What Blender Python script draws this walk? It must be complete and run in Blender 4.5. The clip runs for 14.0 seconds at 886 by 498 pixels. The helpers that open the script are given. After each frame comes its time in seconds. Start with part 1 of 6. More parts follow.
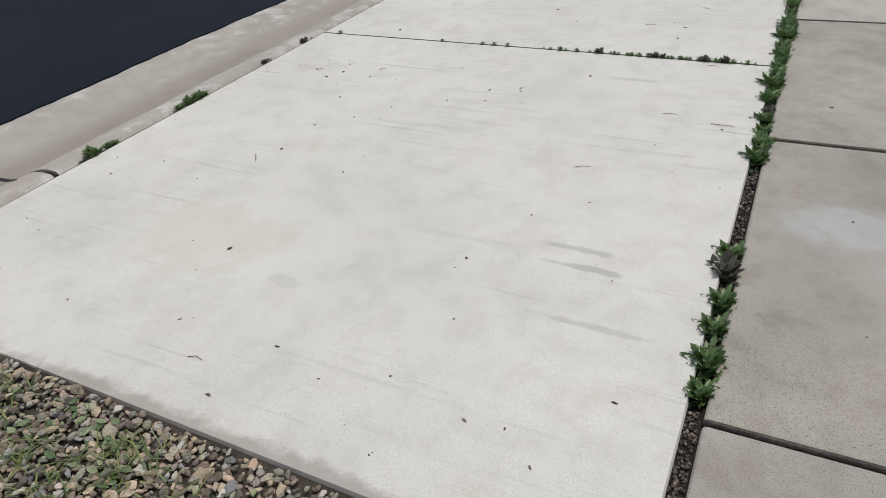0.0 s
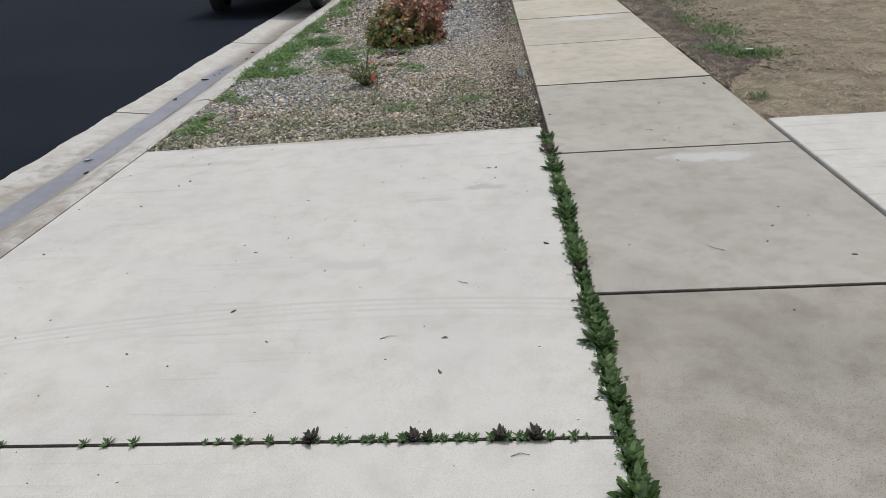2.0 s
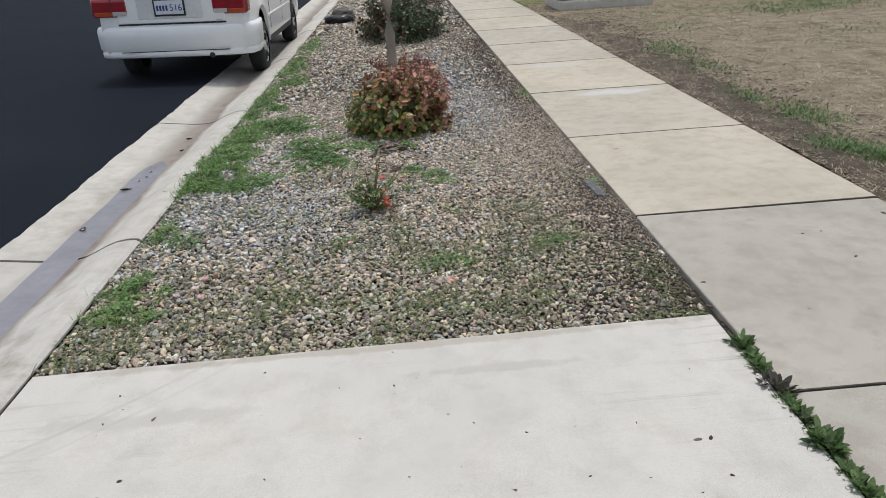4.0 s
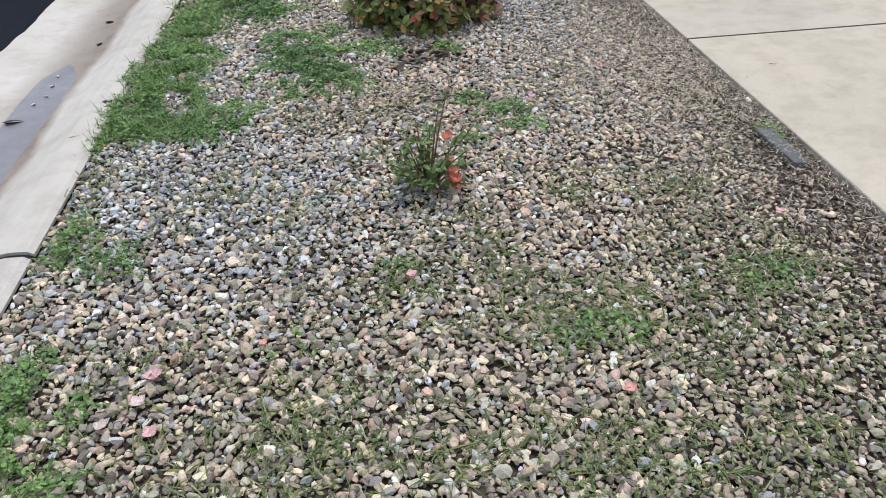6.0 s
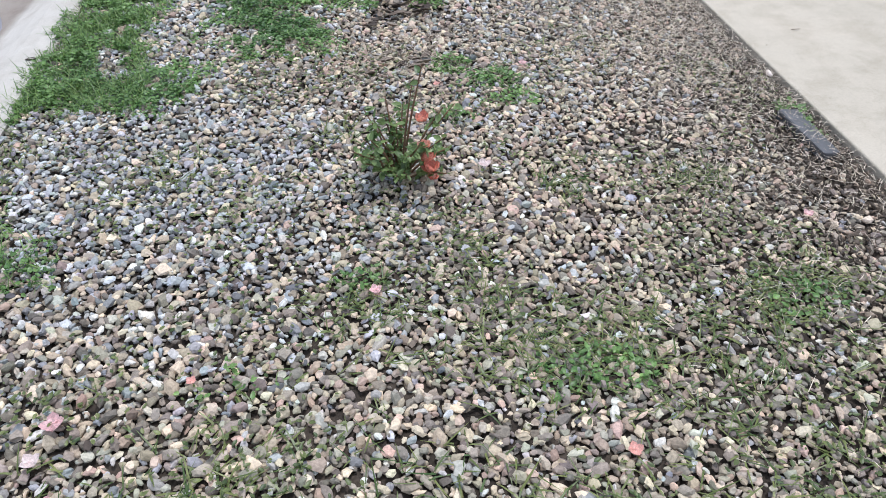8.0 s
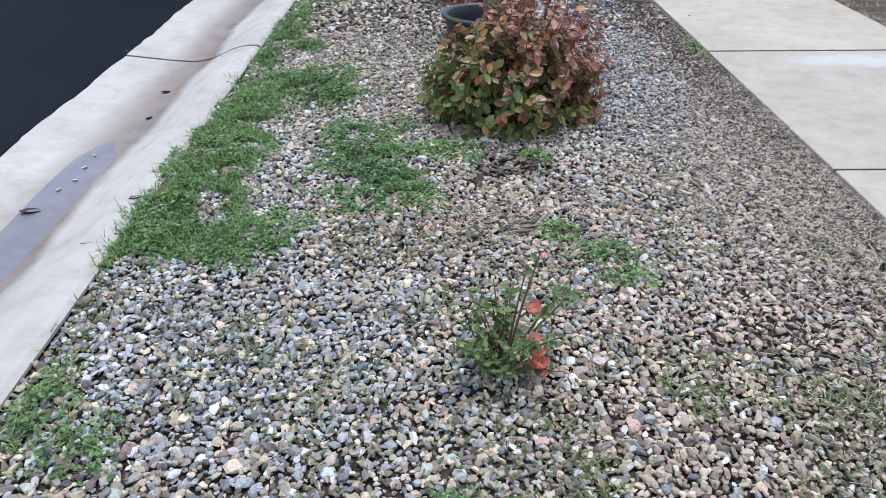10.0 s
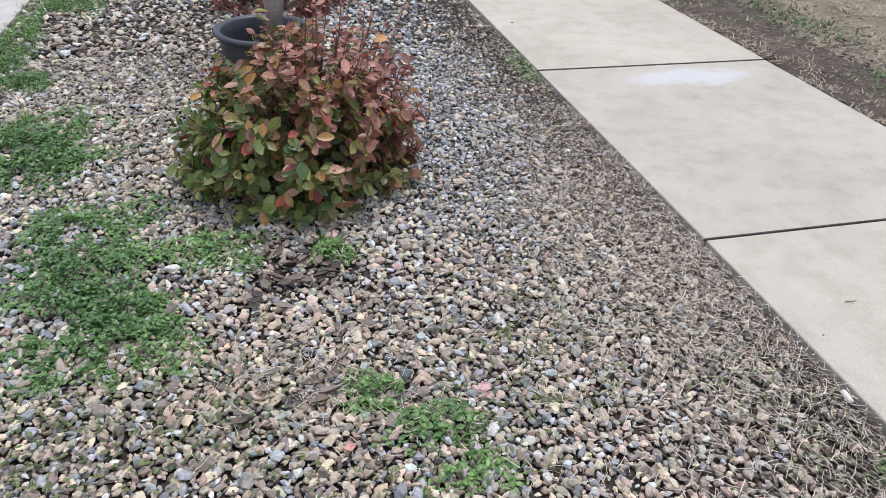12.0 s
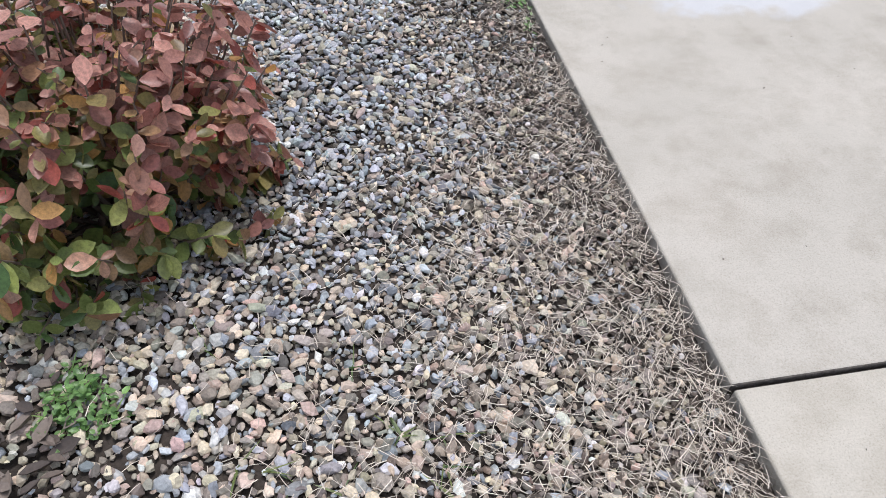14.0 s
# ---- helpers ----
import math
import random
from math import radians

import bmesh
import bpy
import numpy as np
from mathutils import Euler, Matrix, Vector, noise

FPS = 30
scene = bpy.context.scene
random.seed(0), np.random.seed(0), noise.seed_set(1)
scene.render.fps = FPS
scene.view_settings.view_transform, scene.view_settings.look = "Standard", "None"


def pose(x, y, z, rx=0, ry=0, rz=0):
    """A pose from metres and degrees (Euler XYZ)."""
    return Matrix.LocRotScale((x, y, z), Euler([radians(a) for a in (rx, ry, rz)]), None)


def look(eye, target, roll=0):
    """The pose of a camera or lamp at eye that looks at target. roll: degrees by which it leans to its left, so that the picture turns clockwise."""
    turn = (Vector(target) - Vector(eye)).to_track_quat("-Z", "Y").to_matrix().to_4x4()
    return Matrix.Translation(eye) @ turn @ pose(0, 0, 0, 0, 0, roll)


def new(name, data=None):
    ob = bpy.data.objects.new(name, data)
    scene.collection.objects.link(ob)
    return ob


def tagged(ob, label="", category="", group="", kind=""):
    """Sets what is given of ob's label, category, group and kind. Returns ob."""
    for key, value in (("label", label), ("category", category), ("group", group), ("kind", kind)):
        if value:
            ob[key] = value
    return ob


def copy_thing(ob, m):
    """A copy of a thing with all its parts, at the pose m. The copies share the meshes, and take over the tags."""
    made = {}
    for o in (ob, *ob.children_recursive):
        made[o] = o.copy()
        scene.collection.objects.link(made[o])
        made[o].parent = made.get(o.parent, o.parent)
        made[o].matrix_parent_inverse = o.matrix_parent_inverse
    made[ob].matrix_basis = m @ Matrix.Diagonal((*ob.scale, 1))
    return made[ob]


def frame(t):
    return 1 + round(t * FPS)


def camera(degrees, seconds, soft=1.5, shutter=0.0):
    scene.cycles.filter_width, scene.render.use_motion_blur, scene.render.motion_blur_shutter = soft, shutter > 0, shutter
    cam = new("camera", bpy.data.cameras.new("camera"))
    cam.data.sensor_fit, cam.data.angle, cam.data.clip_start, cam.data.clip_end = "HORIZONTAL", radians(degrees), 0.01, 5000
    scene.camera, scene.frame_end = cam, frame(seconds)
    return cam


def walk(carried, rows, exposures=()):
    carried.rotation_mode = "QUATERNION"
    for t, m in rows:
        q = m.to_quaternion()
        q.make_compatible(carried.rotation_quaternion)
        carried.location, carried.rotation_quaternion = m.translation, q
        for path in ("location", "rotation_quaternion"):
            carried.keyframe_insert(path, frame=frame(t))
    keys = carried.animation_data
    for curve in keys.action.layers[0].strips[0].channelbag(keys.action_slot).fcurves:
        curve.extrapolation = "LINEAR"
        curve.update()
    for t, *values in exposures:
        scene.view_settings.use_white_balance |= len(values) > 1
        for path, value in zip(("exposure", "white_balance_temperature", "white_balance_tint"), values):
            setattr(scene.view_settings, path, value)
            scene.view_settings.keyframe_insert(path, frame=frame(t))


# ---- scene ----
cam = camera(64.9, 14.0, soft=0.9)
PATH = [
    (0, (0.04, -6.288, 1.286), (-0.768, -4.848, 0.158), -6.2),
    (0.5, (0.056, -5.792, 1.274), (-0.559, -4.213, 0.212), -5.1),
    (1, (-0.001, -5.306, 1.291), (-0.455, -3.633, 0.293), -4.9),
    (1.5, (-0.155, -4.793, 1.325), (-0.424, -3.058, 0.368), -4.7),
    (2, (-0.343, -4.24, 1.326), (-0.498, -2.462, 0.423), -4.7),
    (2.5, (-0.558, -3.732, 1.367), (-0.653, -1.918, 0.532), -4.8),
    (3, (-0.717, -3.285, 1.382), (-0.759, -1.443, 0.604), -4.6),
    (3.2, (-0.807, -3.069, 1.404), (-0.834, -1.22, 0.643), -4.5),
    (5.3, (-1.45, -1.097, 1.296), (-1.248, 0.577, 0.221), -1.7),
    (5.5, (-1.472, -0.917, 1.277), (-1.278, 0.732, 0.162), -1.8),
    (6, (-1.536, -0.578, 1.241), (-1.373, 1.012, 0.037), -2.1),
    (6.5, (-1.519, -0.364, 1.209), (-1.372, 1.169, -0.066), -1.9),
    (7, (-1.482, -0.265, 1.173), (-1.348, 1.232, -0.146), -1.9),
    (7.2, (-1.489, -0.247, 1.169), (-1.354, 1.239, -0.162), -1.9),
    (9.3, (-1.405, -0.187, 1.18), (-1.109, 1.316, -0.106), 2.7),
    (9.5, (-1.434, -0.121, 1.197), (-1.247, 1.46, -0.013), 1.6),
    (10, (-1.524, 0.091, 1.217), (-1.525, 1.772, 0.133), -0.3),
    (10.5, (-1.569, 0.3, 1.223), (-1.543, 1.991, 0.156), -1.3),
    (11, (-1.497, 0.523, 1.231), (-1.354, 2.209, 0.165), -0.4),
    (11.5, (-1.408, 0.713, 1.211), (-1.113, 2.363, 0.12), 1.2),
    (12, (-1.291, 0.96, 1.18), (-0.852, 2.554, 0.054), 2.9),
    (12.5, (-1.099, 1.195, 1.158), (-0.6, 2.741, -0.008), 4.0),
    (13, (-0.951, 1.454, 1.171), (-0.551, 2.999, -0.034), 2.9),
    (13.5, (-0.852, 1.759, 1.14), (-0.584, 3.271, -0.141), 1.2),
    (14, (-0.654, 1.972, 1.087), (-0.391, 3.297, -0.387), 1.8),
]
walk(cam, [(t, look(eye, target, roll)) for t, eye, target, roll in PATH],
     [(0, -0.05, 6440, 10), (0.5, -0.15, 6400, 10), (1, -0.13, 6400, 10), (2, -0.10, 6400, 10), (3.2, 0.0, 6460, 10), (5.3, 0.15, 6470, 11), (6, 0.29, 6230, 12), (6.5, 0.38, 6120, 12), (7.2, 0.40, 6030, 12), (9.3, 0.46, 5820, 13), (10.0, 0.36, 5740, 13), (10.7, 0.34, 5880, 13), (11.5, 0.34, 6050, 14), (12.6, 0.37, 5920, 14), (13.3, 0.33, 5970, 14), (14, 0.38, 5980, 14)])

# ---- world and light: a bright overcast day ----
world = bpy.data.worlds.new("sky")
scene.world = world
world.use_nodes = True
_n, _l = world.node_tree.nodes, world.node_tree.links
sky = _n.new("ShaderNodeTexSky")
sky.sky_type = "NISHITA"
sky.sun_disc = False
sky.sun_elevation, sky.sun_rotation = radians(76), radians(37)
sky.air_density, sky.dust_density = 1.0, 4.0
_n["Background"].inputs["Strength"].default_value = 0.115
_soft = _n.new("ShaderNodeMixRGB")
_soft.inputs["Fac"].default_value = 0.6
_soft.inputs["Color2"].default_value = (6.0, 6.45, 6.95, 1)
_l.new(sky.outputs["Color"], _soft.inputs["Color1"])
_l.new(_soft.outputs["Color"], _n["Background"].inputs["Color"])
sun = new("sun", bpy.data.lights.new("sun", "SUN"))
sun.data.energy, sun.data.angle, sun.data.color = 1.75, radians(9), (1.0, 0.975, 0.93)
sun.matrix_world = look((1.2, 1.6, 8), (0, 0, 0))


# ---- materials ----
def nodes_of(name):
    m = bpy.data.materials.new(name)
    m.use_nodes = True
    t = m.node_tree
    return m, t.nodes, t.links, t.nodes["Principled BSDF"]


def noise_node(n, l, vec, scale, detail=4.0, rough=0.55):
    k = n.new("ShaderNodeTexNoise")
    k.inputs["Scale"].default_value, k.inputs["Detail"].default_value, k.inputs["Roughness"].default_value = scale, detail, rough
    l.new(vec, k.inputs["Vector"])
    return k.outputs["Fac"]


def ramp(n, l, fac, stops):
    k = n.new("ShaderNodeValToRGB")
    e = k.color_ramp.elements
    while len(e) < len(stops):
        e.new(0.5)
    for el, (p, c) in zip(e, stops):
        el.position, el.color = p, (*c, 1)
    l.new(fac, k.inputs["Fac"])
    return k.outputs["Color"]


def mix(n, l, kind, fac, a, b):
    k = n.new("ShaderNodeMixRGB")
    k.blend_type = kind
    for s, v in (("Fac", fac), ("Color1", a), ("Color2", b)):
        if isinstance(v, (int, float)):
            k.inputs[s].default_value = v
        elif isinstance(v, tuple):
            k.inputs[s].default_value = (*v, 1)
        else:
            l.new(v, k.inputs[s])
    return k.outputs["Color"]


def bump(n, l, p, height, strength, distance):
    k = n.new("ShaderNodeBump")
    k.inputs["Strength"].default_value, k.inputs["Distance"].default_value = strength, distance
    l.new(height, k.inputs["Height"])
    l.new(k.outputs["Normal"], p.inputs["Normal"])


def place_vec(n):
    return n.new("ShaderNodeNewGeometry").outputs["Position"]


def plain(name, color, rough=0.5, metal=0.0, vary=0.12, scale=30.0, depth=0.0005, coat=0.0):
    """A paint, plastic or metal with a slight unevenness of tone and relief."""
    m, n, l, p = nodes_of(name)
    v = place_vec(n)
    a = noise_node(n, l, v, scale)
    b = noise_node(n, l, v, scale * 0.12, 3.0)
    lo = tuple(c * (1 - vary) for c in color)
    hi = tuple(min(1, c * (1 + vary)) for c in color)
    c1 = ramp(n, l, a, [(0.3, lo), (0.7, hi)])
    c2 = ramp(n, l, b, [(0.3, lo), (0.7, hi)])
    l.new(mix(n, l, "MIX", 0.5, c1, c2), p.inputs["Base Color"])
    p.inputs["Roughness"].default_value, p.inputs["Metallic"].default_value = rough, metal
    p.inputs["Coat Weight"].default_value = coat
    if depth:
        bump(n, l, p, a, 0.4, depth)
    return m


def concrete(name, pale, dark, stain, tone=0.16, streaks=0.0, patches=(), silt=None, pores=0.2, blotch=0.8, arcs=()):
    m, n, l, p = nodes_of(name)
    v = place_vec(n)
    big = noise_node(n, l, v, 1.3, 5.0, 0.6)
    mid = noise_node(n, l, v, 7.0, 6.0, 0.65)
    fine = noise_node(n, l, v, 240.0, 3.0, 0.7)
    col = ramp(n, l, big, [(0.32, dark), (0.62, pale)])
    col = mix(n, l, "MULTIPLY", blotch, col, ramp(n, l, mid, [(0.25, (0.72, 0.70, 0.66)), (0.55, (1, 1, 1))]))
    blot = noise_node(n, l, v, 2.6, 8.0, 0.72)
    col = mix(n, l, "MIX", ramp(n, l, blot, [(0.54, (0, 0, 0)), (0.74, (0.65, 0.65, 0.65))]), col, stain)
    col = mix(n, l, "MULTIPLY", 0.5, col, ramp(n, l, fine, [(0.3, (0.7, 0.69, 0.67)), (0.6, (1, 1, 1))]))
    pit = noise_node(n, l, v, 330.0, 2.0, 0.5)
    col = mix(n, l, "MULTIPLY", pores, col, ramp(n, l, pit, [(0.30, (0.25, 0.24, 0.22)), (0.42, (1, 1, 1)), (0.62, (1, 1, 1)), (0.72, (1.25, 1.25, 1.25))]))
    if streaks:
        st = n.new("ShaderNodeMapping")
        st.inputs["Scale"].default_value = (0.9, 38.0, 1.0)
        st.inputs["Rotation"].default_value = (0, 0, radians(7))
        l.new(v, st.inputs["Vector"])
        s = noise_node(n, l, st.outputs["Vector"], 1.0, 5.0, 0.7)
        where = noise_node(n, l, v, 0.9, 2.0)
        amount = mix(n, l, "MULTIPLY", 1.0, ramp(n, l, s, [(0.56, (0, 0, 0)), (0.72, (streaks,) * 3)]), ramp(n, l, where, [(0.45, (0, 0, 0)), (0.62, (1, 1, 1))]))
        col = mix(n, l, "MIX", amount, col, (0.2, 0.19, 0.18))
    if silt:
        # brown silt dried along one line of the channel, with a ragged edge
        sx = n.new("ShaderNodeSeparateXYZ")
        l.new(v, sx.inputs[0])
        wob = n.new("ShaderNodeMath")
        wob.operation = "MULTIPLY_ADD"
        l.new(big, wob.inputs[0])
        wob.inputs[1].default_value = 0.22
        l.new(sx.outputs["X"], wob.inputs[2])
        mr = n.new("ShaderNodeMapRange")
        mr.inputs["From Min"].default_value, mr.inputs["From Max"].default_value = -3.35, -2.65
        l.new(wob.outputs["Value"], mr.inputs["Value"])
        band = ramp(n, l, mr.outputs["Result"], [(0.34, (0, 0, 0)), (0.55, (0.8, 0.8, 0.8)), (0.72, (1.0, 1.0, 1.0)), (0.80, (0, 0, 0))])
        col = mix(n, l, "MIX", mix(n, l, "MULTIPLY", 1.0, band, ramp(n, l, mid, [(0.2, (0.45, 0.45, 0.45)), (0.7, (1, 1, 1))])), col, silt)
    for cx, cy, rx, ry, c in patches:
        mp = n.new("ShaderNodeMapping")
        mp.inputs["Location"].default_value = (-cx / rx, -cy / ry, 0)
        mp.inputs["Scale"].default_value = (1 / rx, 1 / ry, 0)
        l.new(v, mp.inputs["Vector"])
        ln = n.new("ShaderNodeVectorMath")
        ln.operation = "LENGTH"
        l.new(mp.outputs["Vector"], ln.inputs[0])
        ad = n.new("ShaderNodeMath")
        ad.operation = "ADD"
        l.new(ln.outputs["Value"], ad.inputs[0])
        sc = n.new("ShaderNodeMath")
        sc.operation = "MULTIPLY_ADD"
        l.new(mid, sc.inputs[0])
        sc.inputs[1].default_value, sc.inputs[2].default_value = 2.2, -1.1
        l.new(sc.outputs["Value"], ad.inputs[1])
        col = mix(n, l, "MIX", ramp(n, l, ad.outputs["Value"], [(0.55, (0.6, 0.6, 0.6)), (1.0, (0, 0, 0))]), col, c)
    # faint tyre marks: thin parts of circles, broken along their length
    for cx, cy, radius, width, amount in arcs:
        away = n.new("ShaderNodeVectorMath")
        away.operation = "DISTANCE"
        flat = n.new("ShaderNodeVectorMath")
        flat.operation = "MULTIPLY"
        flat.inputs[1].default_value = (1, 1, 0)
        l.new(v, flat.inputs[0])
        l.new(flat.outputs["Vector"], away.inputs[0])
        away.inputs[1].default_value = (cx, cy, 0)
        rim = n.new("ShaderNodeMath")
        rim.operation = "SUBTRACT"
        l.new(away.outputs["Value"], rim.inputs[0])
        rim.inputs[1].default_value = radius
        near = n.new("ShaderNodeMath")
        near.operation = "ABSOLUTE"
        l.new(rim.outputs["Value"], near.inputs[0])
        span = n.new("ShaderNodeMapRange")
        span.inputs["From Min"].default_value, span.inputs["From Max"].default_value = width * 0.4, width
        span.inputs["To Min"].default_value, span.inputs["To Max"].default_value = amount, 0.0
        l.new(near.outputs["Value"], span.inputs["Value"])
        worn = mix(n, l, "MULTIPLY", 1.0, span.outputs["Result"], ramp(n, l, mid, [(0.35, (0.2, 0.2, 0.2)), (0.6, (1, 1, 1))]))
        col = mix(n, l, "MIX", worn, col, (0.24, 0.23, 0.215))
    rnd = n.new("ShaderNodeObjectInfo").outputs["Random"]
    col = mix(n, l, "MULTIPLY", 1.0, col, ramp(n, l, rnd, [(0.0, (1 - tone, 1 - tone, 1 - tone * 0.8)), (1.0, (1, 1 - tone * 0.1, 1 - tone * 0.35))]))
    l.new(col, p.inputs["Base Color"])
    p.inputs["Roughness"].default_value = 0.88
    h = mix(n, l, "ADD", 0.5, fine, mid)
    bump(n, l, p, h, 0.35, 0.003)
    return m


def earth(name, stops, scale=3.0, depth=0.012, grain=90.0):
    m, n, l, p = nodes_of(name)
    v = place_vec(n)
    a = noise_node(n, l, v, scale, 8.0, 0.7)
    b = noise_node(n, l, v, grain, 4.0, 0.7)
    col = ramp(n, l, a, stops)
    col = mix(n, l, "MULTIPLY", 0.8, col, ramp(n, l, b, [(0.3, (0.5, 0.48, 0.45)), (0.62, (1.1, 1.1, 1.1))]))
    l.new(col, p.inputs["Base Color"])
    p.inputs["Roughness"].default_value = 0.95
    bump(n, l, p, mix(n, l, "ADD", 0.6, a, b), 0.7, depth)
    return m


def tinted(name, rough=0.6, through_light=0.0, gain=0.25):
    """Takes the colour that each leaf, stone or blade carries."""
    m, n, l, p = nodes_of(name)
    at = n.new("ShaderNodeVertexColor")
    at.layer_name = "tint"
    f = noise_node(n, l, place_vec(n), 160.0, 3.0, 0.65)
    col = mix(n, l, "MULTIPLY", 1.0, at.outputs["Color"], ramp(n, l, f, [(0.3, (1 - gain,) * 3), (0.65, (1 + gain * 0.4,) * 3)]))
    l.new(col, p.inputs["Base Color"])
    p.inputs["Roughness"].default_value = rough
    if through_light:
        p.inputs["Subsurface Weight"].default_value = 0.0
        tr = n.new("ShaderNodeBsdfTranslucent")
        l.new(col, tr.inputs["Color"])
        mx = n.new("ShaderNodeMixShader")
        mx.inputs["Fac"].default_value = through_light
        out = n["Material Output"]
        l.new(p.outputs["BSDF"], mx.inputs[1])
        l.new(tr.outputs["BSDF"], mx.inputs[2])
        l.new(mx.outputs["Shader"], out.inputs["Surface"])
    else:
        bump(n, l, p, f, 0.4, 0.002)
    return m


M_APRON = concrete("pale_concrete", (0.645, 0.62, 0.57), (0.57, 0.55, 0.51), (0.50, 0.455, 0.39), 0.04, 0.75,
                   [(-0.62, -1.1, 0.16, 0.03, (0.42, 0.42, 0.40)), (-1.7, -4.9, 0.4, 0.25, (0.54, 0.51, 0.44)), (-1.0, -5.58, 1.3, 0.055, (0.24, 0.205, 0.17)), (-1.25, -5.0, 0.09, 0.03, (0.47, 0.45, 0.41)), (-0.9, -1.75, 0.22, 0.05, (0.47, 0.46, 0.44)),
                    (-0.46, -4.53, 0.13, 0.018, (0.33, 0.33, 0.32)), (-0.42, -4.62, 0.17, 0.018, (0.32, 0.31, 0.30)), (-0.30, -4.87, 0.20, 0.016, (0.40, 0.38, 0.35)), (-0.60, -3.11, 0.16, 0.02, (0.40, 0.39, 0.37)),
                    (-0.37, -0.97, 0.13, 0.04, (0.36, 0.36, 0.34)), (-0.88, -0.24, 0.35, 0.03, (0.44, 0.42, 0.38)), (-2.05, -0.36, 0.5, 0.05, (0.46, 0.44, 0.40)), (-1.3, -0.045, 1.4, 0.03, (0.38, 0.34, 0.28))], None, 0.25, 0.5, [(-0.75, -7.74, 5.70, 0.012, 0.22), (-0.75, -7.74, 5.665, 0.010, 0.16), (-0.75, -7.74, 5.63, 0.010, 0.18), (-0.75, -7.74, 5.58, 0.012, 0.12), (-4.6, 2.6, 3.75, 0.012, 0.28), (-4.6, 2.6, 3.83, 0.010, 0.14)])
WALK_SPOTS = [(0.72, 3.88, 0.42, 0.13, (0.62, 0.63, 0.64)), (0.8, -0.68, 0.26, 0.09, (0.58, 0.58, 0.57)), (0.28, -4.15, 0.22, 0.16, (0.43, 0.435, 0.44)), (0.62, -4.35, 0.35, 0.12, (0.40, 0.40, 0.39)),
                   (0.5, 5.4, 0.4, 0.16, (0.52, 0.51, 0.49))]
M_WALK = concrete("sidewalk_concrete", (0.41, 0.38, 0.33), (0.30, 0.278, 0.24), (0.25, 0.205, 0.17), 0.12, 0.0, WALK_SPOTS, None, 0.75, 1.0)
M_WALK_GREY = concrete("grey_sidewalk_concrete", (0.47, 0.44, 0.39), (0.38, 0.355, 0.31), (0.28, 0.255, 0.22), 0.06, 0.0, WALK_SPOTS, None, 0.4)
M_WALK_CREAM = concrete("cream_sidewalk_concrete", (0.57, 0.52, 0.435), (0.47, 0.43, 0.355), (0.36, 0.315, 0.245), 0.10, 0.0, WALK_SPOTS, None, 0.25)
M_KERB = concrete("kerb_concrete", (0.61, 0.585, 0.54), (0.52, 0.495, 0.45), (0.34, 0.29, 0.24), 0.05, 0.0, [(-3.1, -3.6, 0.8, 3.2, (0.27, 0.235, 0.19)), (-3.0, -1.6, 0.55, 2.0, (0.30, 0.265, 0.22)), (-2.75, -4.6, 0.2, 0.9, (0.36, 0.32, 0.27))], (0.17, 0.13, 0.105))
M_SOIL = earth("dark_soil", [(0.3, (0.028, 0.022, 0.017)), (0.55, (0.062, 0.048, 0.037)), (0.75, (0.12, 0.095, 0.072))])
M_JOINT = earth("joint_dirt", [(0.3, (0.006, 0.005, 0.004)), (0.7, (0.022, 0.018, 0.014))], 9.0)
M_JOINT_FACE = earth("dirty_joint_face", [(0.3, (0.075, 0.065, 0.054)), (0.7, (0.17, 0.145, 0.12))], 9.0)
M_GROUND = earth("tan_ground", [(0.3, (0.30, 0.22, 0.15)), (0.7, (0.48, 0.38, 0.27))], 1.2, 0.02, 40.0)
M_LAWN = earth("dry_lawn_ground", [(0.28, (0.09, 0.068, 0.045)), (0.42, (0.20, 0.16, 0.108)), (0.65, (0.34, 0.285, 0.20))], 3.4, 0.03, 70.0)
M_GREEN_LAWN = earth("olive_lawn", [(0.3, (0.07, 0.085, 0.025)), (0.5, (0.16, 0.17, 0.055)), (0.7, (0.27, 0.25, 0.11))], 4.0, 0.03, 60.0)
M_BARE = earth("bare_brown_soil", [(0.3, (0.045, 0.033, 0.025)), (0.55, (0.11, 0.083, 0.06)), (0.75, (0.20, 0.155, 0.115))], 5.0, 0.02, 80.0)


def asphalt():
    m, n, l, p = nodes_of("asphalt")
    v = place_vec(n)
    a = noise_node(n, l, v, 0.5, 5.0, 0.6)
    b = noise_node(n, l, v, 190.0, 3.0, 0.7)
    col = ramp(n, l, a, [(0.3, (0.0065, 0.0095, 0.016)), (0.7, (0.0115, 0.0155, 0.024))])
    col = mix(n, l, "MULTIPLY", 0.7, col, ramp(n, l, b, [(0.35, (0.55, 0.55, 0.55)), (0.65, (1.25, 1.25, 1.25))]))
    l.new(col, p.inputs["Base Color"])
    p.inputs["Roughness"].default_value, p.inputs["Specular IOR Level"].default_value = 0.9, 0.12
    bump(n, l, p, b, 0.5, 0.006)
    return m


M_ASPHALT = asphalt()
# wet silt; its lavender-grey base also paints in the reflected sky
M_WET = plain("sky_tinted_silt", (0.215, 0.21, 0.232), 0.3, 0.0, 0.25, 14.0, 0.001)
M_STONE = tinted("pebble", 0.75, 0.0, 0.3)
M_LEAF = tinted("leaf", 0.40, 0.30, 0.35)
M_STRAW = tinted("dry_straw", 0.8, 0.1, 0.2)


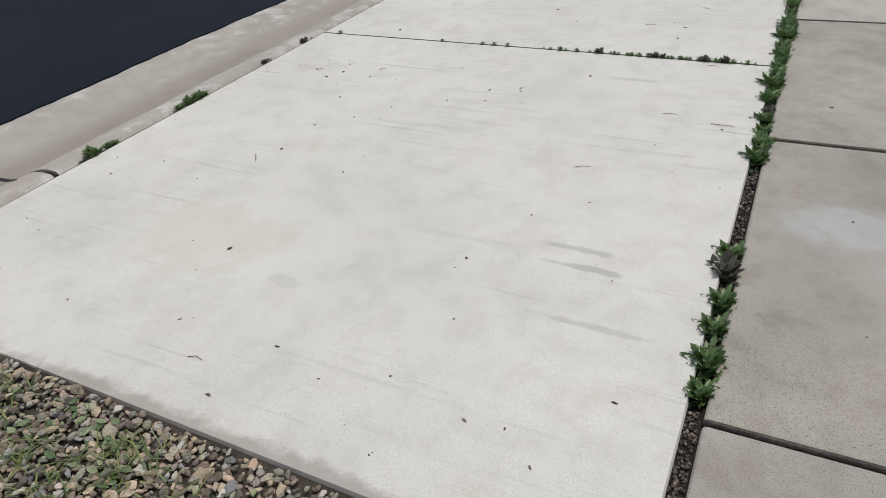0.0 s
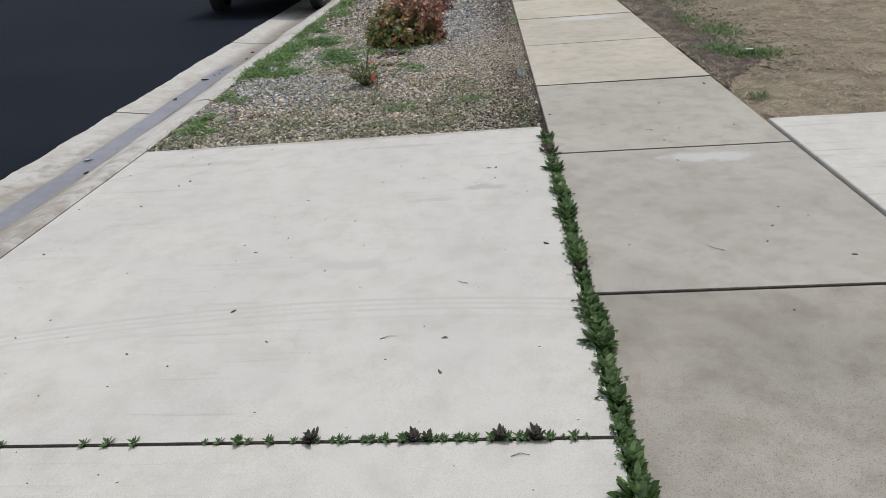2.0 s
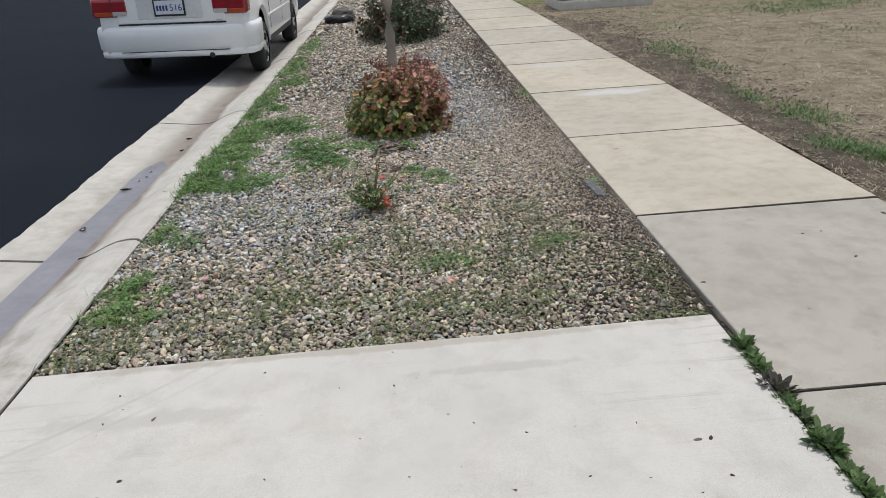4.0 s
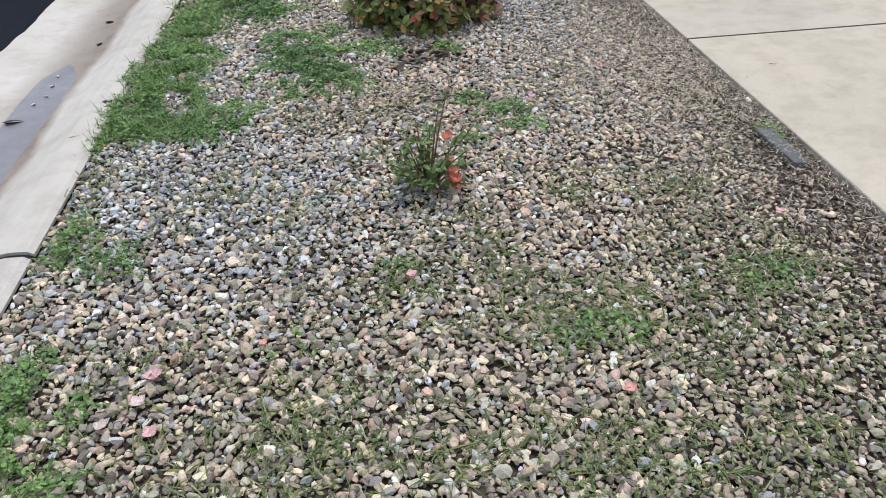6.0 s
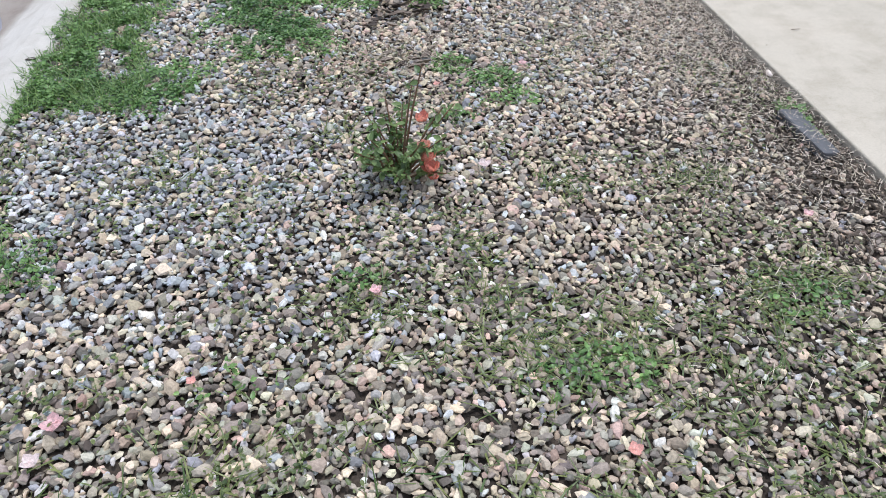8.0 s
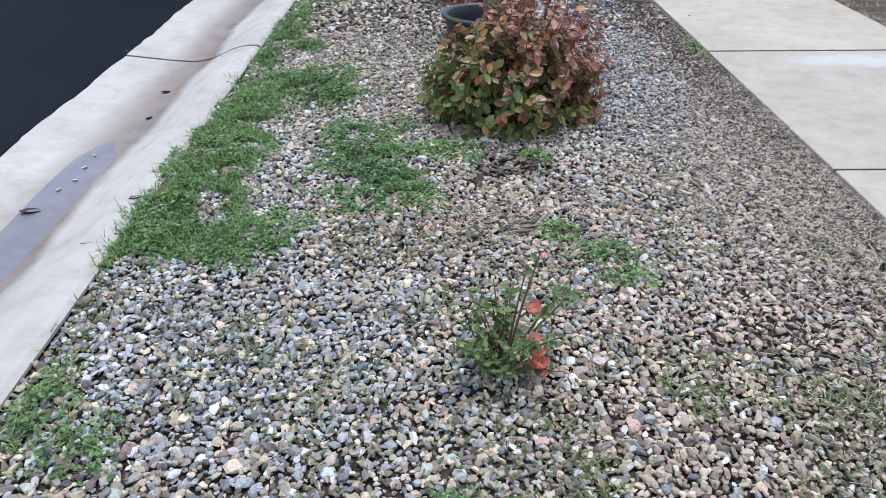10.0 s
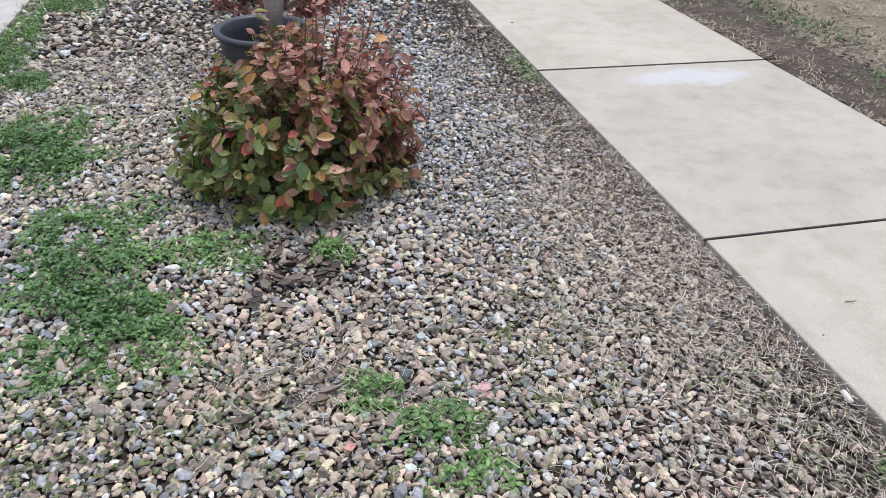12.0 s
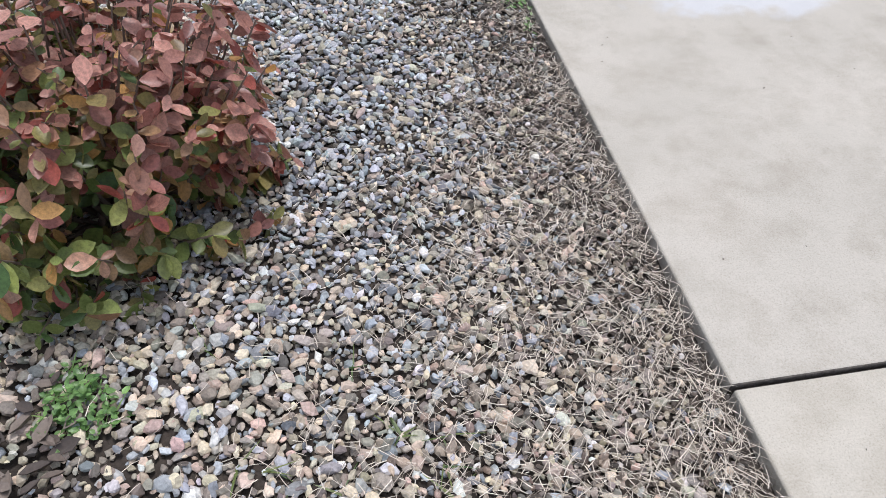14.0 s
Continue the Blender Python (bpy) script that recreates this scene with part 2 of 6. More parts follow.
# ---- building helpers ----
def link_mesh(name, me, mats, parent=None, label=""):
    for mt in mats if isinstance(mats, (list, tuple)) else [mats]:
        me.materials.append(mt)
    ob = new(name, me)
    if parent is not None:
        ob.parent = parent
    if label:
        ob["label"] = label
    return ob


def part(name, bm, material, parent=None, label="", smooth=False):
    me = bpy.data.meshes.new(name)
    bmesh.ops.recalc_face_normals(bm, faces=bm.faces)
    bm.to_mesh(me)
    bm.free()
    if smooth:
        me.polygons.foreach_set("use_smooth", [True] * len(me.polygons))
    return link_mesh(name, me, material, parent, label)


def raw(name, verts, faces, material, parent=None, label="", smooth=False, colors=None):
    """A mesh from arrays: verts n x 3, faces k x 3 or k x 4."""
    verts, faces = np.asarray(verts, np.float32), np.asarray(faces, np.int32)
    me = bpy.data.meshes.new(name)
    me.vertices.add(len(verts))
    me.vertices.foreach_set("co", verts.ravel())
    k = faces.shape[1]
    me.loops.add(faces.size)
    me.loops.foreach_set("vertex_index", faces.ravel())
    me.polygons.add(len(faces))
    me.polygons.foreach_set("loop_start", np.arange(0, faces.size, k, dtype=np.int32))
    me.polygons.foreach_set("use_smooth", np.full(len(faces), smooth, bool))
    if colors is not None:
        at = me.color_attributes.new("tint", "FLOAT_COLOR", "POINT")
        rgba = np.ones((len(verts), 4), np.float32)
        rgba[:, :3] = colors
        at.data.foreach_set("color", rgba.ravel())
    me.update(calc_edges=True)
    return link_mesh(name, me, material, parent, label)


def thing(name, at=(0, 0, 0), rz=0.0, **tags):
    ob = new(name)
    ob.empty_display_size = 0.1
    ob.matrix_world = pose(*at, 0, 0, rz)
    return tagged(ob, **tags)


def add_box(bm, lo, hi, bevel=0.0, seg=2):
    r = bmesh.ops.create_cube(bm, size=1.0)
    vs = r["verts"]
    for v in vs:
        v.co = Vector([lo[i] + (hi[i] - lo[i]) * (v.co[i] + 0.5) for i in range(3)])
    if bevel:
        es = list({e for v in vs for e in v.link_edges})
        bmesh.ops.bevel(bm, geom=es, offset=bevel, segments=seg, affect="EDGES", profile=0.5)
    return bm


def box(lo, hi, bevel=0.0, seg=2):
    return add_box(bmesh.new(), lo, hi, bevel, seg)


def add_tube(bm, pts, radii, sides=8, cap=True):
    pts = [Vector(p) for p in pts]
    rings = []
    for i, p in enumerate(pts):
        d = (pts[min(i + 1, len(pts) - 1)] - pts[max(i - 1, 0)]).normalized()
        q = d.to_track_quat("Z", "Y")
        r = radii[i] if hasattr(radii, "__len__") else radii
        rings.append([bm.verts.new(p + q @ Vector((r * math.cos(2 * math.pi * k / sides), r * math.sin(2 * math.pi * k / sides), 0))) for k in range(sides)])
    for a, b in zip(rings, rings[1:]):
        for k in range(sides):
            bm.faces.new((a[k], a[(k + 1) % sides], b[(k + 1) % sides], b[k]))
    if cap:
        bm.faces.new(rings[0][::-1])
        bm.faces.new(rings[-1])
    return bm


def add_lathe(bm, profile, sides=32, axis="Z"):
    """Turns (radius, height) round the axis."""
    rings = []
    for r, h in profile:
        ring = []
        for k in range(sides):
            a = 2 * math.pi * k / sides
            c = (r * math.cos(a), r * math.sin(a), h)
            ring.append(bm.verts.new(c if axis == "Z" else (h, c[0], c[1])))
        rings.append(ring)
    for a, b in zip(rings, rings[1:]):
        for k in range(sides):
            bm.faces.new((a[k], a[(k + 1) % sides], b[(k + 1) % sides], b[k]))
    return bm, rings


# ---- lie of the land ----
def lift(y):
    """The street climbs slightly against the walk, behind the gravel strip."""
    return 0.016 * min(5.0, max(0.0, -y))


def road_z(x, y):
    return -0.068 + 0.04 * (-3.45 - x) + lift(y)


KERB = [(-2.612, -0.30), (-2.612, -0.026), (-2.630, -0.014), (-2.68, -0.012), (-2.74, -0.021), (-2.80, -0.042), (-2.86, -0.070),
        (-2.92, -0.094), (-2.98, -0.107), (-3.05, -0.110), (-3.15, -0.103), (-3.30, -0.086), (-3.45, -0.068), (-3.455, -0.30)]


def widen(y):
    """The gutter pan is broader beside the driveway."""
    return 0.09 * min(1.0, max(0.0, -y / 3.0))


def strip(name, profile, ys, material, zoff, parent=None, label="", ends=True):
    """A profile of (x, z), drawn along y."""
    bm = bmesh.new()
    rows = [[bm.verts.new((x - (widen(y) if -5 < x < -3.2 else 0), y, z + (zoff(y) if z > -0.29 else 0))) for x, z in profile] for y in ys]
    for a, b in zip(rows, rows[1:]):
        for k in range(len(profile) - 1):
            bm.faces.new((a[k], a[k + 1], b[k + 1], b[k]))
    if ends:
        bm.faces.new(rows[0])
        bm.faces.new(rows[-1][::-1])
    return part(name, bm, material, parent, label, False)


def steps(a, b, d):
    n = max(1, int(math.ceil((b - a) / d)))
    return [a + (b - a) * i / n for i in range(n + 1)]


# ground: one sheet to the horizon, under everything
GX = [(-900, 0.2), (-40, 0.3), (-15.4, 0.44), (-15.2, 0.30), (-3.6, -0.2), (-3.3, -0.28), (-0.2, -0.25), (1.2, -0.2), (3, -0.10), (40, 0.2), (900, 0.2)]
bm = bmesh.new()
rows = [[bm.verts.new((x, y, z)) for x, z in GX] for y in (-900, -40, -8, 0, 8, 30, 90, 900)]
for a, b in zip(rows, rows[1:]):
    for k in range(len(GX) - 1):
        bm.faces.new((a[k], a[k + 1], b[k + 1], b[k]))
tagged(part("ground", bm, M_GROUND), "bare tan earth reaching away to the horizon", "ground", kind="structure")

# road
bm = bmesh.new()
ys = [-60, -20] + steps(-6, 12, 0.05) + [30, 90, 250]


def ragged(y):
    return -3.438 - widen(y) + 0.012 * noise.noise((y * 3.0, 0.5, 0)) + 0.012 * noise.noise((y * 14.0, 2.5, 0))


rows = [[bm.verts.new((x, y, road_z(x, y) - dz)) for x, dz in ((ragged(y) + 0.004, 0.02), (ragged(y), -0.004), (-3.7, -0.002), (-9.0, 0.0), (-15.05, 0.0))] for y in ys]
for a, b in zip(rows, rows[1:]):
    for k in range(4):
        bm.faces.new((a[k], a[k + 1], b[k + 1], b[k]))
tagged(part("road", bm, M_ASPHALT), "fresh dark asphalt street with a fine grain", "road", kind="structure")

# rolled kerb and gutter, cast in lengths of 3 m
kerb = tagged(thing("kerb_near"), "rolled pale concrete kerb and gutter with open joints", "kerb", kind="structure")
y0 = 1.26 - 3.0 * 4
for i in range(26):
    a, b = y0 + 3.0 * i + 0.013, y0 + 3.0 * (i + 1) - 0.013
    strip("kerb_section", KERB, steps(a, b, 0.6 if a < 6 else 3), M_KERB, lift, kerb)
strip("joint_soil", [(x, z if z < -0.29 else z - 0.011) for x, z in KERB[:-1]] + [(-3.449, -0.30)], steps(y0, y0 + 76, 1.0), M_JOINT, lift, kerb)
# the wet film lying in the channel
bm = bmesh.new()
rows = []
for y in steps(-1.7, 3.06, 0.09):
    e = min(1.0, (3.06 - y) / 0.2, (y + 1.7) / 0.8)
    w = max(0.02, e) ** 0.6
    l_ = -3.05 - (0.105 + 0.02 * noise.noise((y * 2.1, 0, 3))) * w
    r_ = -3.05 + (0.085 + 0.012 * noise.noise((y * 3.1, 5, 3))) * w
    rows.append([bm.verts.new((l_ + (r_ - l_) * k / 4, y, -0.0985 + lift(y) - (0.006 if k in (0, 4) else 0))) for k in range(5)])
for a, b in zip(rows, rows[1:]):
    for k in range(4):
        bm.faces.new((a[k], a[k + 1], b[k + 1], b[k]))
tagged(part("water", bm, M_WET, None, "", True), "shallow lavender-grey water standing in the gutter", "water", kind="structure")

# far kerb
far = strip("kerb_far", [(-15.0, -0.29), (-15.0, 0.39), (-15.12, 0.45), (-15.4, 0.47), (-15.5, 0.2)], steps(-40, 120, 20), M_KERB, lambda y: 0)
tagged(far, "low pale concrete kerb across the street", "kerb", kind="structure")


# ---- concrete slabs ----
def slab_mesh(w, d, h, r=0.008):
    bm = box((0, 0, -h), (w, d, 0), r, 3)
    me = bpy.data.meshes.new("slab")
    bm.to_mesh(me)
    bm.free()
    me.materials.append(M_WALK)
    # dirt sticks to the joint faces
    me.materials.append(M_JOINT_FACE)
    for f in me.polygons:
        if abs(f.normal.y) > 0.3:
            f.material_index = 1
    return me


walkway = tagged(thing("pavement"), "tan-grey concrete sidewalk of broom-finished slabs", "sidewalk", kind="structure")
me = slab_mesh(1.28, 1.514, 0.10, 0.012)
me_new = slab_mesh(1.28, 1.517, 0.10, 0.006)
me_new.materials[0] = M_WALK_CREAM
me_mid = slab_mesh(1.28, 1.516, 0.10, 0.007)
me_mid.materials[0] = M_WALK_GREY
rng = random.Random(11)
for i in range(-4, 44):
    ob = new("slab", me if i < 0 else (me_mid if i < 2 else me_new))
    ob.parent = walkway
    ob.matrix_basis = pose(0.0, -0.515 + 1.524 * (i - 1) + 0.005, rng.uniform(-0.001, 0.001) + 0.002, rng.uniform(-0.11, -0.06), rng.uniform(-0.08, 0.08), 0)
bm = box((0.004, -6.6, -0.12), (1.276, 68, -0.040))
part("joint_soil", bm, M_JOINT, walkway)


def apron_slab(ya, yb, parent):
    bm = bmesh.new()
    xs = steps(-2.588, -0.044, 0.26)
    ys = steps(ya, yb, 0.28)
    top = lambda x, y: (0.006 + (-0.02 + lift(y) - 0.004) * (x / -2.606))
    g = [[bm.verts.new((x, y, top(x, y))) for x in xs] for y in ys]
    for a, b in zip(g, g[1:]):
        for k in range(len(xs) - 1):
            bm.faces.new((a[k], a[k + 1], b[k + 1], b[k]))
    rim = [e for e in bm.edges if e.is_boundary]
    r = bmesh.ops.extrude_edge_only(bm, edges=rim)
    vs = [v for v in r["geom"] if isinstance(v, bmesh.types.BMVert)]
    for v in vs:
        v.co.z -= 0.012
        v.co.x += -0.004 if v.co.x < -1.3 else 0.004
        v.co.y += -0.004 if v.co.y < (ya + yb) / 2 else 0.004
    r = bmesh.ops.extrude_edge_only(bm, edges=[e for e in r["geom"] if isinstance(e, bmesh.types.BMEdge)])
    for v in [v for v in r["geom"] if isinstance(v, bmesh.types.BMVert)]:
        v.co.z -= 0.12
    ob = part("slab", bm, M_APRON, parent, "", False)
    ob.data.materials.append(M_JOINT_FACE)
    for f in ob.data.polygons:
        if abs(f.normal.z) < 0.6 and abs(f.center.y + 2.794) < 0.03:
            f.material_index = 1
    return ob


apron = tagged(thing("driveway_apron"), "pale new concrete driveway apron in two slabs", "driveway", kind="structure")
apron_slab(-5.57, -2.801, apron)
apron_slab(-2.787, -0.022, apron)
part("joint_soil", box((-0.052, -5.56, -0.2), (-0.001, -0.03, -0.022)), M_JOINT, apron)
bm = bmesh.new()
for ya, yb, xa, xb in ((-2.814, -2.774, -2.585, -0.055), (-5.56, -0.03, -2.608, -2.590)):
    lo = [bm.verts.new((x, y, -0.2)) for x, y in ((xa, ya), (xb, ya), (xb, yb), (xa, yb))]
    hi = [bm.verts.new((x, y, (-0.024 + lift(y)) * (x / -2.606) - 0.030)) for x, y in ((xa, ya), (xb, ya), (xb, yb), (xa, yb))]
    bm.faces.new(hi)
    for k in range(4):
        bm.faces.new((lo[k], lo[(k + 1) % 4], hi[(k + 1) % 4], hi[k]))
part("joint_soil", bm, M_JOINT, apron)
drive = tagged(thing("driveway"), "pale concrete driveway leading away from the sidewalk", "driveway", kind="structure")
part("slab", box((1.296, -2.80, -0.12), (7.0, -0.11, 0.010), 0.008), M_APRON, drive)
part("slab", box((1.296, -5.60, -0.12), (7.0, -2.82, 0.010), 0.008), M_APRON, drive)
drive2 = tagged(thing("driveway_far"), "pale concrete driveway apron farther along the street", "driveway", kind="structure")
part("slab", box((-2.606, 20.6, -0.12), (-0.03, 25.6, 0.004), 0.008), M_APRON, drive2)
part("slab", box((1.318, 20.6, -0.12), (7.0, 25.6, 0.006), 0.008), M_APRON, drive2)


# ---- gravel strip ----
def bed_z(x, y):
    return -0.040 + 0.010 * noise.noise((x * 1.7, y * 1.7, 0.3)) + 0.006 * noise.noise((x * 6, y * 6, 4)) + 0.008 * max(0.0, 1 - abs(x + 0.02) / 0.15) + 0.024 * min(1.0, max(0.0, (-5.0 - y) / 0.3))


def bed(name, ya, yb, d, label):
    bm = bmesh.new()
    xs, ys = steps(-2.61, 0.0, d), steps(ya, yb, d)
    g = [[bm.verts.new((x, y, bed_z(x, y) + lift(y) * min(1, -x / 2.6))) for x in xs] for y in ys]
    for a, b in zip(g, g[1:]):
        for k in range(len(xs) - 1):
            bm.faces.new((a[k], a[k + 1], b[k + 1], b[k]))
    return tagged(part(name, bm, M_SOIL, None, "", True), label, "soil", kind="structure")


bed("soil_bed", -0.03, 20.6, 0.12, "dark soil bed under the gravel of the strip")
bed("soil_bed_near", -9.0, -5.56, 0.15, "dark soil bed under gravel before the driveway")

_ico = bmesh.new()
bmesh.ops.create_icosphere(_ico, subdivisions=1, radius=1.0)
OCT_V = np.array([v.co[:] for v in _ico.verts])
OCT_F = np.array([[v.index for v in f.verts] for f in _ico.faces])
_ico.free()


# a pebble: a flattened dome on six sides, open beneath where it is bedded
PEB_V = np.array([(0, 0, 1.0)] + [(r * math.cos(a * math.pi / 3 + o), r * math.sin(a * math.pi / 3 + o), h) for r, h, o in ((0.66, 0.86, 0.0), (1.0, 0.10, 0.5), (0.80, -0.75, 0.0)) for a in range(6)])
PEB_F = np.array([(0, 1 + k, 1 + (k + 1) % 6) for k in range(6)] + [t for b in (1, 7) for k in range(6) for t in
                 ((((b + k, b + 6 + k, b + (k + 1) % 6), (b + (k + 1) % 6, b + 6 + k, b + 6 + (k + 1) % 6)) if b == 1 else ((b + k, b + 6 + (k + 1) % 6, b + (k + 1) % 6), (b + k, b + 6 + k, b + 6 + (k + 1) % 6))))])


def rotations(rs, n, tilt):
    a = rs.uniform(0, 2 * np.pi, n)
    tx, ty = rs.normal(0, tilt, n), rs.normal(0, tilt, n)
    ca, sa = np.cos(a), np.sin(a)
    z = np.zeros(n)
    o = np.ones(n)
    rz = np.stack([ca, -sa, z, sa, ca, z, z, z, o], 1).reshape(n, 3, 3)
    rx = np.stack([o, z, z, z, np.cos(tx), -np.sin(tx), z, np.sin(tx), np.cos(tx)], 1).reshape(n, 3, 3)
    ry = np.stack([np.cos(ty), z, np.sin(ty), z, o, z, -np.sin(ty), z, np.cos(ty)], 1).reshape(n, 3, 3)
    return rx @ ry @ rz


PALETTE = np.array([(0.255, 0.266, 0.280), (0.39, 0.40, 0.408), (0.47, 0.395, 0.295), (0.29, 0.25, 0.205), (0.205, 0.175, 0.15), (0.50, 0.485, 0.45), (0.42, 0.315, 0.25), (0.36, 0.34, 0.27)])


def blob(x, y, cx, cy, rx, ry):
    return np.exp(-((x - cx) / rx) ** 2 - ((y - cy) / ry) ** 2)


def stones(name, ya, yb, spacing, size, seed, label, xa=-2.60, xb=-0.02, shape=(PEB_V, PEB_F)):
    rs = np.random.RandomState(seed)
    nx, ny = int((xb - xa) / spacing), int((yb - ya) / spacing)
    gx, gy = np.meshgrid(np.arange(nx), np.arange(ny))
    x = (xa + (gx + 0.5 + 0.5 * (gy % 2)) * spacing).ravel() + rs.normal(0, spacing * 0.33, nx * ny)
    y = (ya + (gy + 0.5) * spacing).ravel() + rs.normal(0, spacing * 0.33, nx * ny)
    # thinner cover along the sidewalk, where soil shows
    bare = 0.10 * np.clip((1.3 - y) / 0.8, 0, 1) + 0.30 * blob(x, y, -1.9, 6.2, 0.7, 1.8) + 0.35 * np.clip(1 - (-x) / 0.22, 0, 1) + 0.03 + 0.6 * blob(x, y, -1.25, 2.62, 0.15, 0.10) + 0.14 * np.clip((y - 4.4) / 0.8, 0, 1)
    bare += 0.14 * np.clip(1 - (-x) / 0.7, 0, 1) * np.clip((2.4 - y) / 0.8, 0, 1) + 0.45 * blob(x, y, -0.55, 1.55, 0.22, 0.12) + 0.4 * blob(x, y, -0.12, 1.5, 0.12, 0.3) + 0.25 * blob(x, y, -1.5, 1.0, 0.16, 0.12)
    ok = (x > xa) & (x < xb - 0.012) & (y > ya + 0.01) & (y < yb) & (rs.uniform(0, 1, len(x)) > bare)
    x, y = x[ok], y[ok]
    n = len(x)
    s = size * np.clip(rs.lognormal(0, 0.30, n), 0.5, 2.0) * (1 - 0.14 * np.clip((x + 1.0) / 0.5, 0, 1))
    k = np.stack([s * rs.uniform(0.52, 0.70, n), s * rs.uniform(0.34, 0.50, n), s * rs.uniform(0.16, 0.30, n)], 1)
    pv, pf = shape
    v = pv[None] * (1 + rs.normal(0, 0.17, (n, len(pv), 1)))
    v = np.einsum("nij,nvj->nvi", rotations(rs, n, 0.42), v * k[:, None, :])
    base = np.array([bed_z(a, b) + lift(b) * min(1, -a / 2.6) for a, b in zip(x, y)])
    z = base + k[:, 2] * 0.75 + rs.uniform(0, 0.015, n)
    v += np.stack([x, y, z], 1)[:, None, :]
    blue = 1.5 * blob(x, y, -2.1, 1.55, 0.66, 0.5) + 1.6 * blob(x, y, -0.62, 3.5, 0.36, 0.85) + 0.6 * blob(x, y, -0.85, 2.0, 0.4, 0.35) + 0.7 * blob(x, y, -2.2, 2.6, 0.6, 0.5) + 1.2 * blob(x, y, -0.6, 5.2, 0.4, 1.2) + 0.10
    brown = 0.7 * np.clip(1 - (-x) / 0.7, 0, 1) + 0.8 * blob(x, y, -1.5, 2.2, 0.55, 0.3) + 0.8 * blob(x, y, -0.2, 1.2, 0.45, 1.6) + 0.8 * blob(x, y, -1.5, 0.3, 1.5, 0.55) + 0.9 * blob(x, y, -0.75, 1.7, 0.6, 0.8) + 0.3
    w = np.stack([blue * 1.0, blue * 1.3, 0.85 + brown * 0.8, 0.25 + brown * 0.9, 0.25 + brown * 0.5, 0.30 + 0.3 * blue, brown * 0.4, 0.35 + 0.9 * np.clip(1.1 - y, 0, 1)], 1)
    tanned = 3.6 * blob(x, y, -1.45, 2.25, 0.40, 0.28) + 1.9 * blob(x, y, -0.7, 1.6, 0.6, 0.75)
    w[:, 2] += tanned
    w[:, 6] += 0.5 * tanned
    w[:, 5] += 0.3 * tanned
    w /= w.sum(1, keepdims=True)
    pick = (w.cumsum(1) < rs.uniform(0, 1, (n, 1))).sum(1)
    col = PALETTE[np.clip(pick, 0, 7)] * np.clip(rs.lognormal(0.09, 0.34, (n, 1)), 0.38, 1.7) * rs.normal(1, 0.03, (n, 3)) * (0.97, 0.965, 0.955)
    # earthy on the near side of the apron
    dusty = np.clip((-y - 3) / 2, 0, 1)[:, None]
    col *= 1 - dusty * np.array([0.34, 0.38, 0.42])
    f = pf[None] + (np.arange(n) * len(pv))[:, None, None]
    ob = raw(name, v.reshape(-1, 3), f.reshape(-1, 3), M_STONE, None, "", False, np.repeat(col, len(pv), 0))
    return tagged(ob, label, "gravel", kind="stuff")


G = "rounded grey, tan and bluish river pebbles covering the strip"
stones("gravel", -0.01, 4.6, 0.0133, 0.0171, 1, G)
stones("gravel_beyond", 4.6, 9.5, 0.0245, 0.0275, 2, G, shape=(OCT_V, OCT_F))
stones("gravel_far", 9.5, 20.5, 0.052, 0.050, 3, G, shape=(OCT_V, OCT_F))
stones("gravel_near_side", -6.4, -5.58, 0.0140, 0.0175, 4, "rounded brown-grey pebbles beside the driveway apron", -2.0)

rs = np.random.RandomState(77)
n = 2600
k = rs.uniform(0.002, 0.007, (n, 3))
v = np.einsum("nij,nvj->nvi", rotations(rs, n, 0.6), OCT_V[None] * k[:, None, :])
v += np.stack([rs.uniform(-0.044, -0.008, n), rs.uniform(-5.55, -0.04, n), rs.uniform(-0.022, -0.014, n)], 1)[:, None, :]
f = OCT_F[None] + (np.arange(n) * len(OCT_V))[:, None, None]
col = np.array((0.10, 0.078, 0.06)) * rs.lognormal(0, 0.5, (n, 1))
tagged(raw("soil_crumbs", v.reshape(-1, 3), f.reshape(-1, 3), M_STONE, None, "", False, np.repeat(np.clip(col, 0, 0.4), len(OCT_V), 0)), "dark crumbs of soil in the joint", "soil", kind="stuff")

# ---- lawn ----
def lawn_z(x, y):
    return -0.012 + 0.012 * max(0.0, x - 1.28) * 0.6 + 0.02 * noise.noise((x * 0.9, y * 0.9, 1)) + 0.012 * noise.noise((x * 4, y * 4, 2))


bm = bmesh.new()
xs, ys = steps(1.275, 14.0, 0.16), steps(-0.105, 20.5, 0.18)
g = [[bm.verts.new((x, y, lawn_z(x, y) - (0.03 if x < 1.28 else 0))) for x in xs] for y in ys]
for a, b in zip(g, g[1:]):
    for k in range(len(xs) - 1):
        bm.faces.new((a[k], a[k + 1], b[k + 1], b[k]))
tagged(part("lawn_ground", bm, M_LAWN, None, "", True), "dry tan lawn ground with bare brown patches", "lawn", kind="structure")

bm = bmesh.new()
xs, ys = steps(1.30, 3.3, 0.2), steps(12.1, 20.4, 0.2)
g = [[bm.verts.new((x + (0.15 * noise.noise((y * 2, 0, 5)) if x > 3.2 else 0), y + (0.3 * noise.noise((x * 2, 1, 5)) if y < 12.2 else 0), lawn_z(x, y) + 0.012)) for x in xs] for y in ys]
for a, b in zip(g, g[1:]):
    for k in range(len(xs) - 1):
        bm.faces.new((a[k], a[k + 1], b[k + 1], b[k]))
tagged(part("green_lawn", bm, M_GREEN_LAWN, None, "", True), "short olive-green lawn beyond the utility cabinet", "lawn", kind="structure")

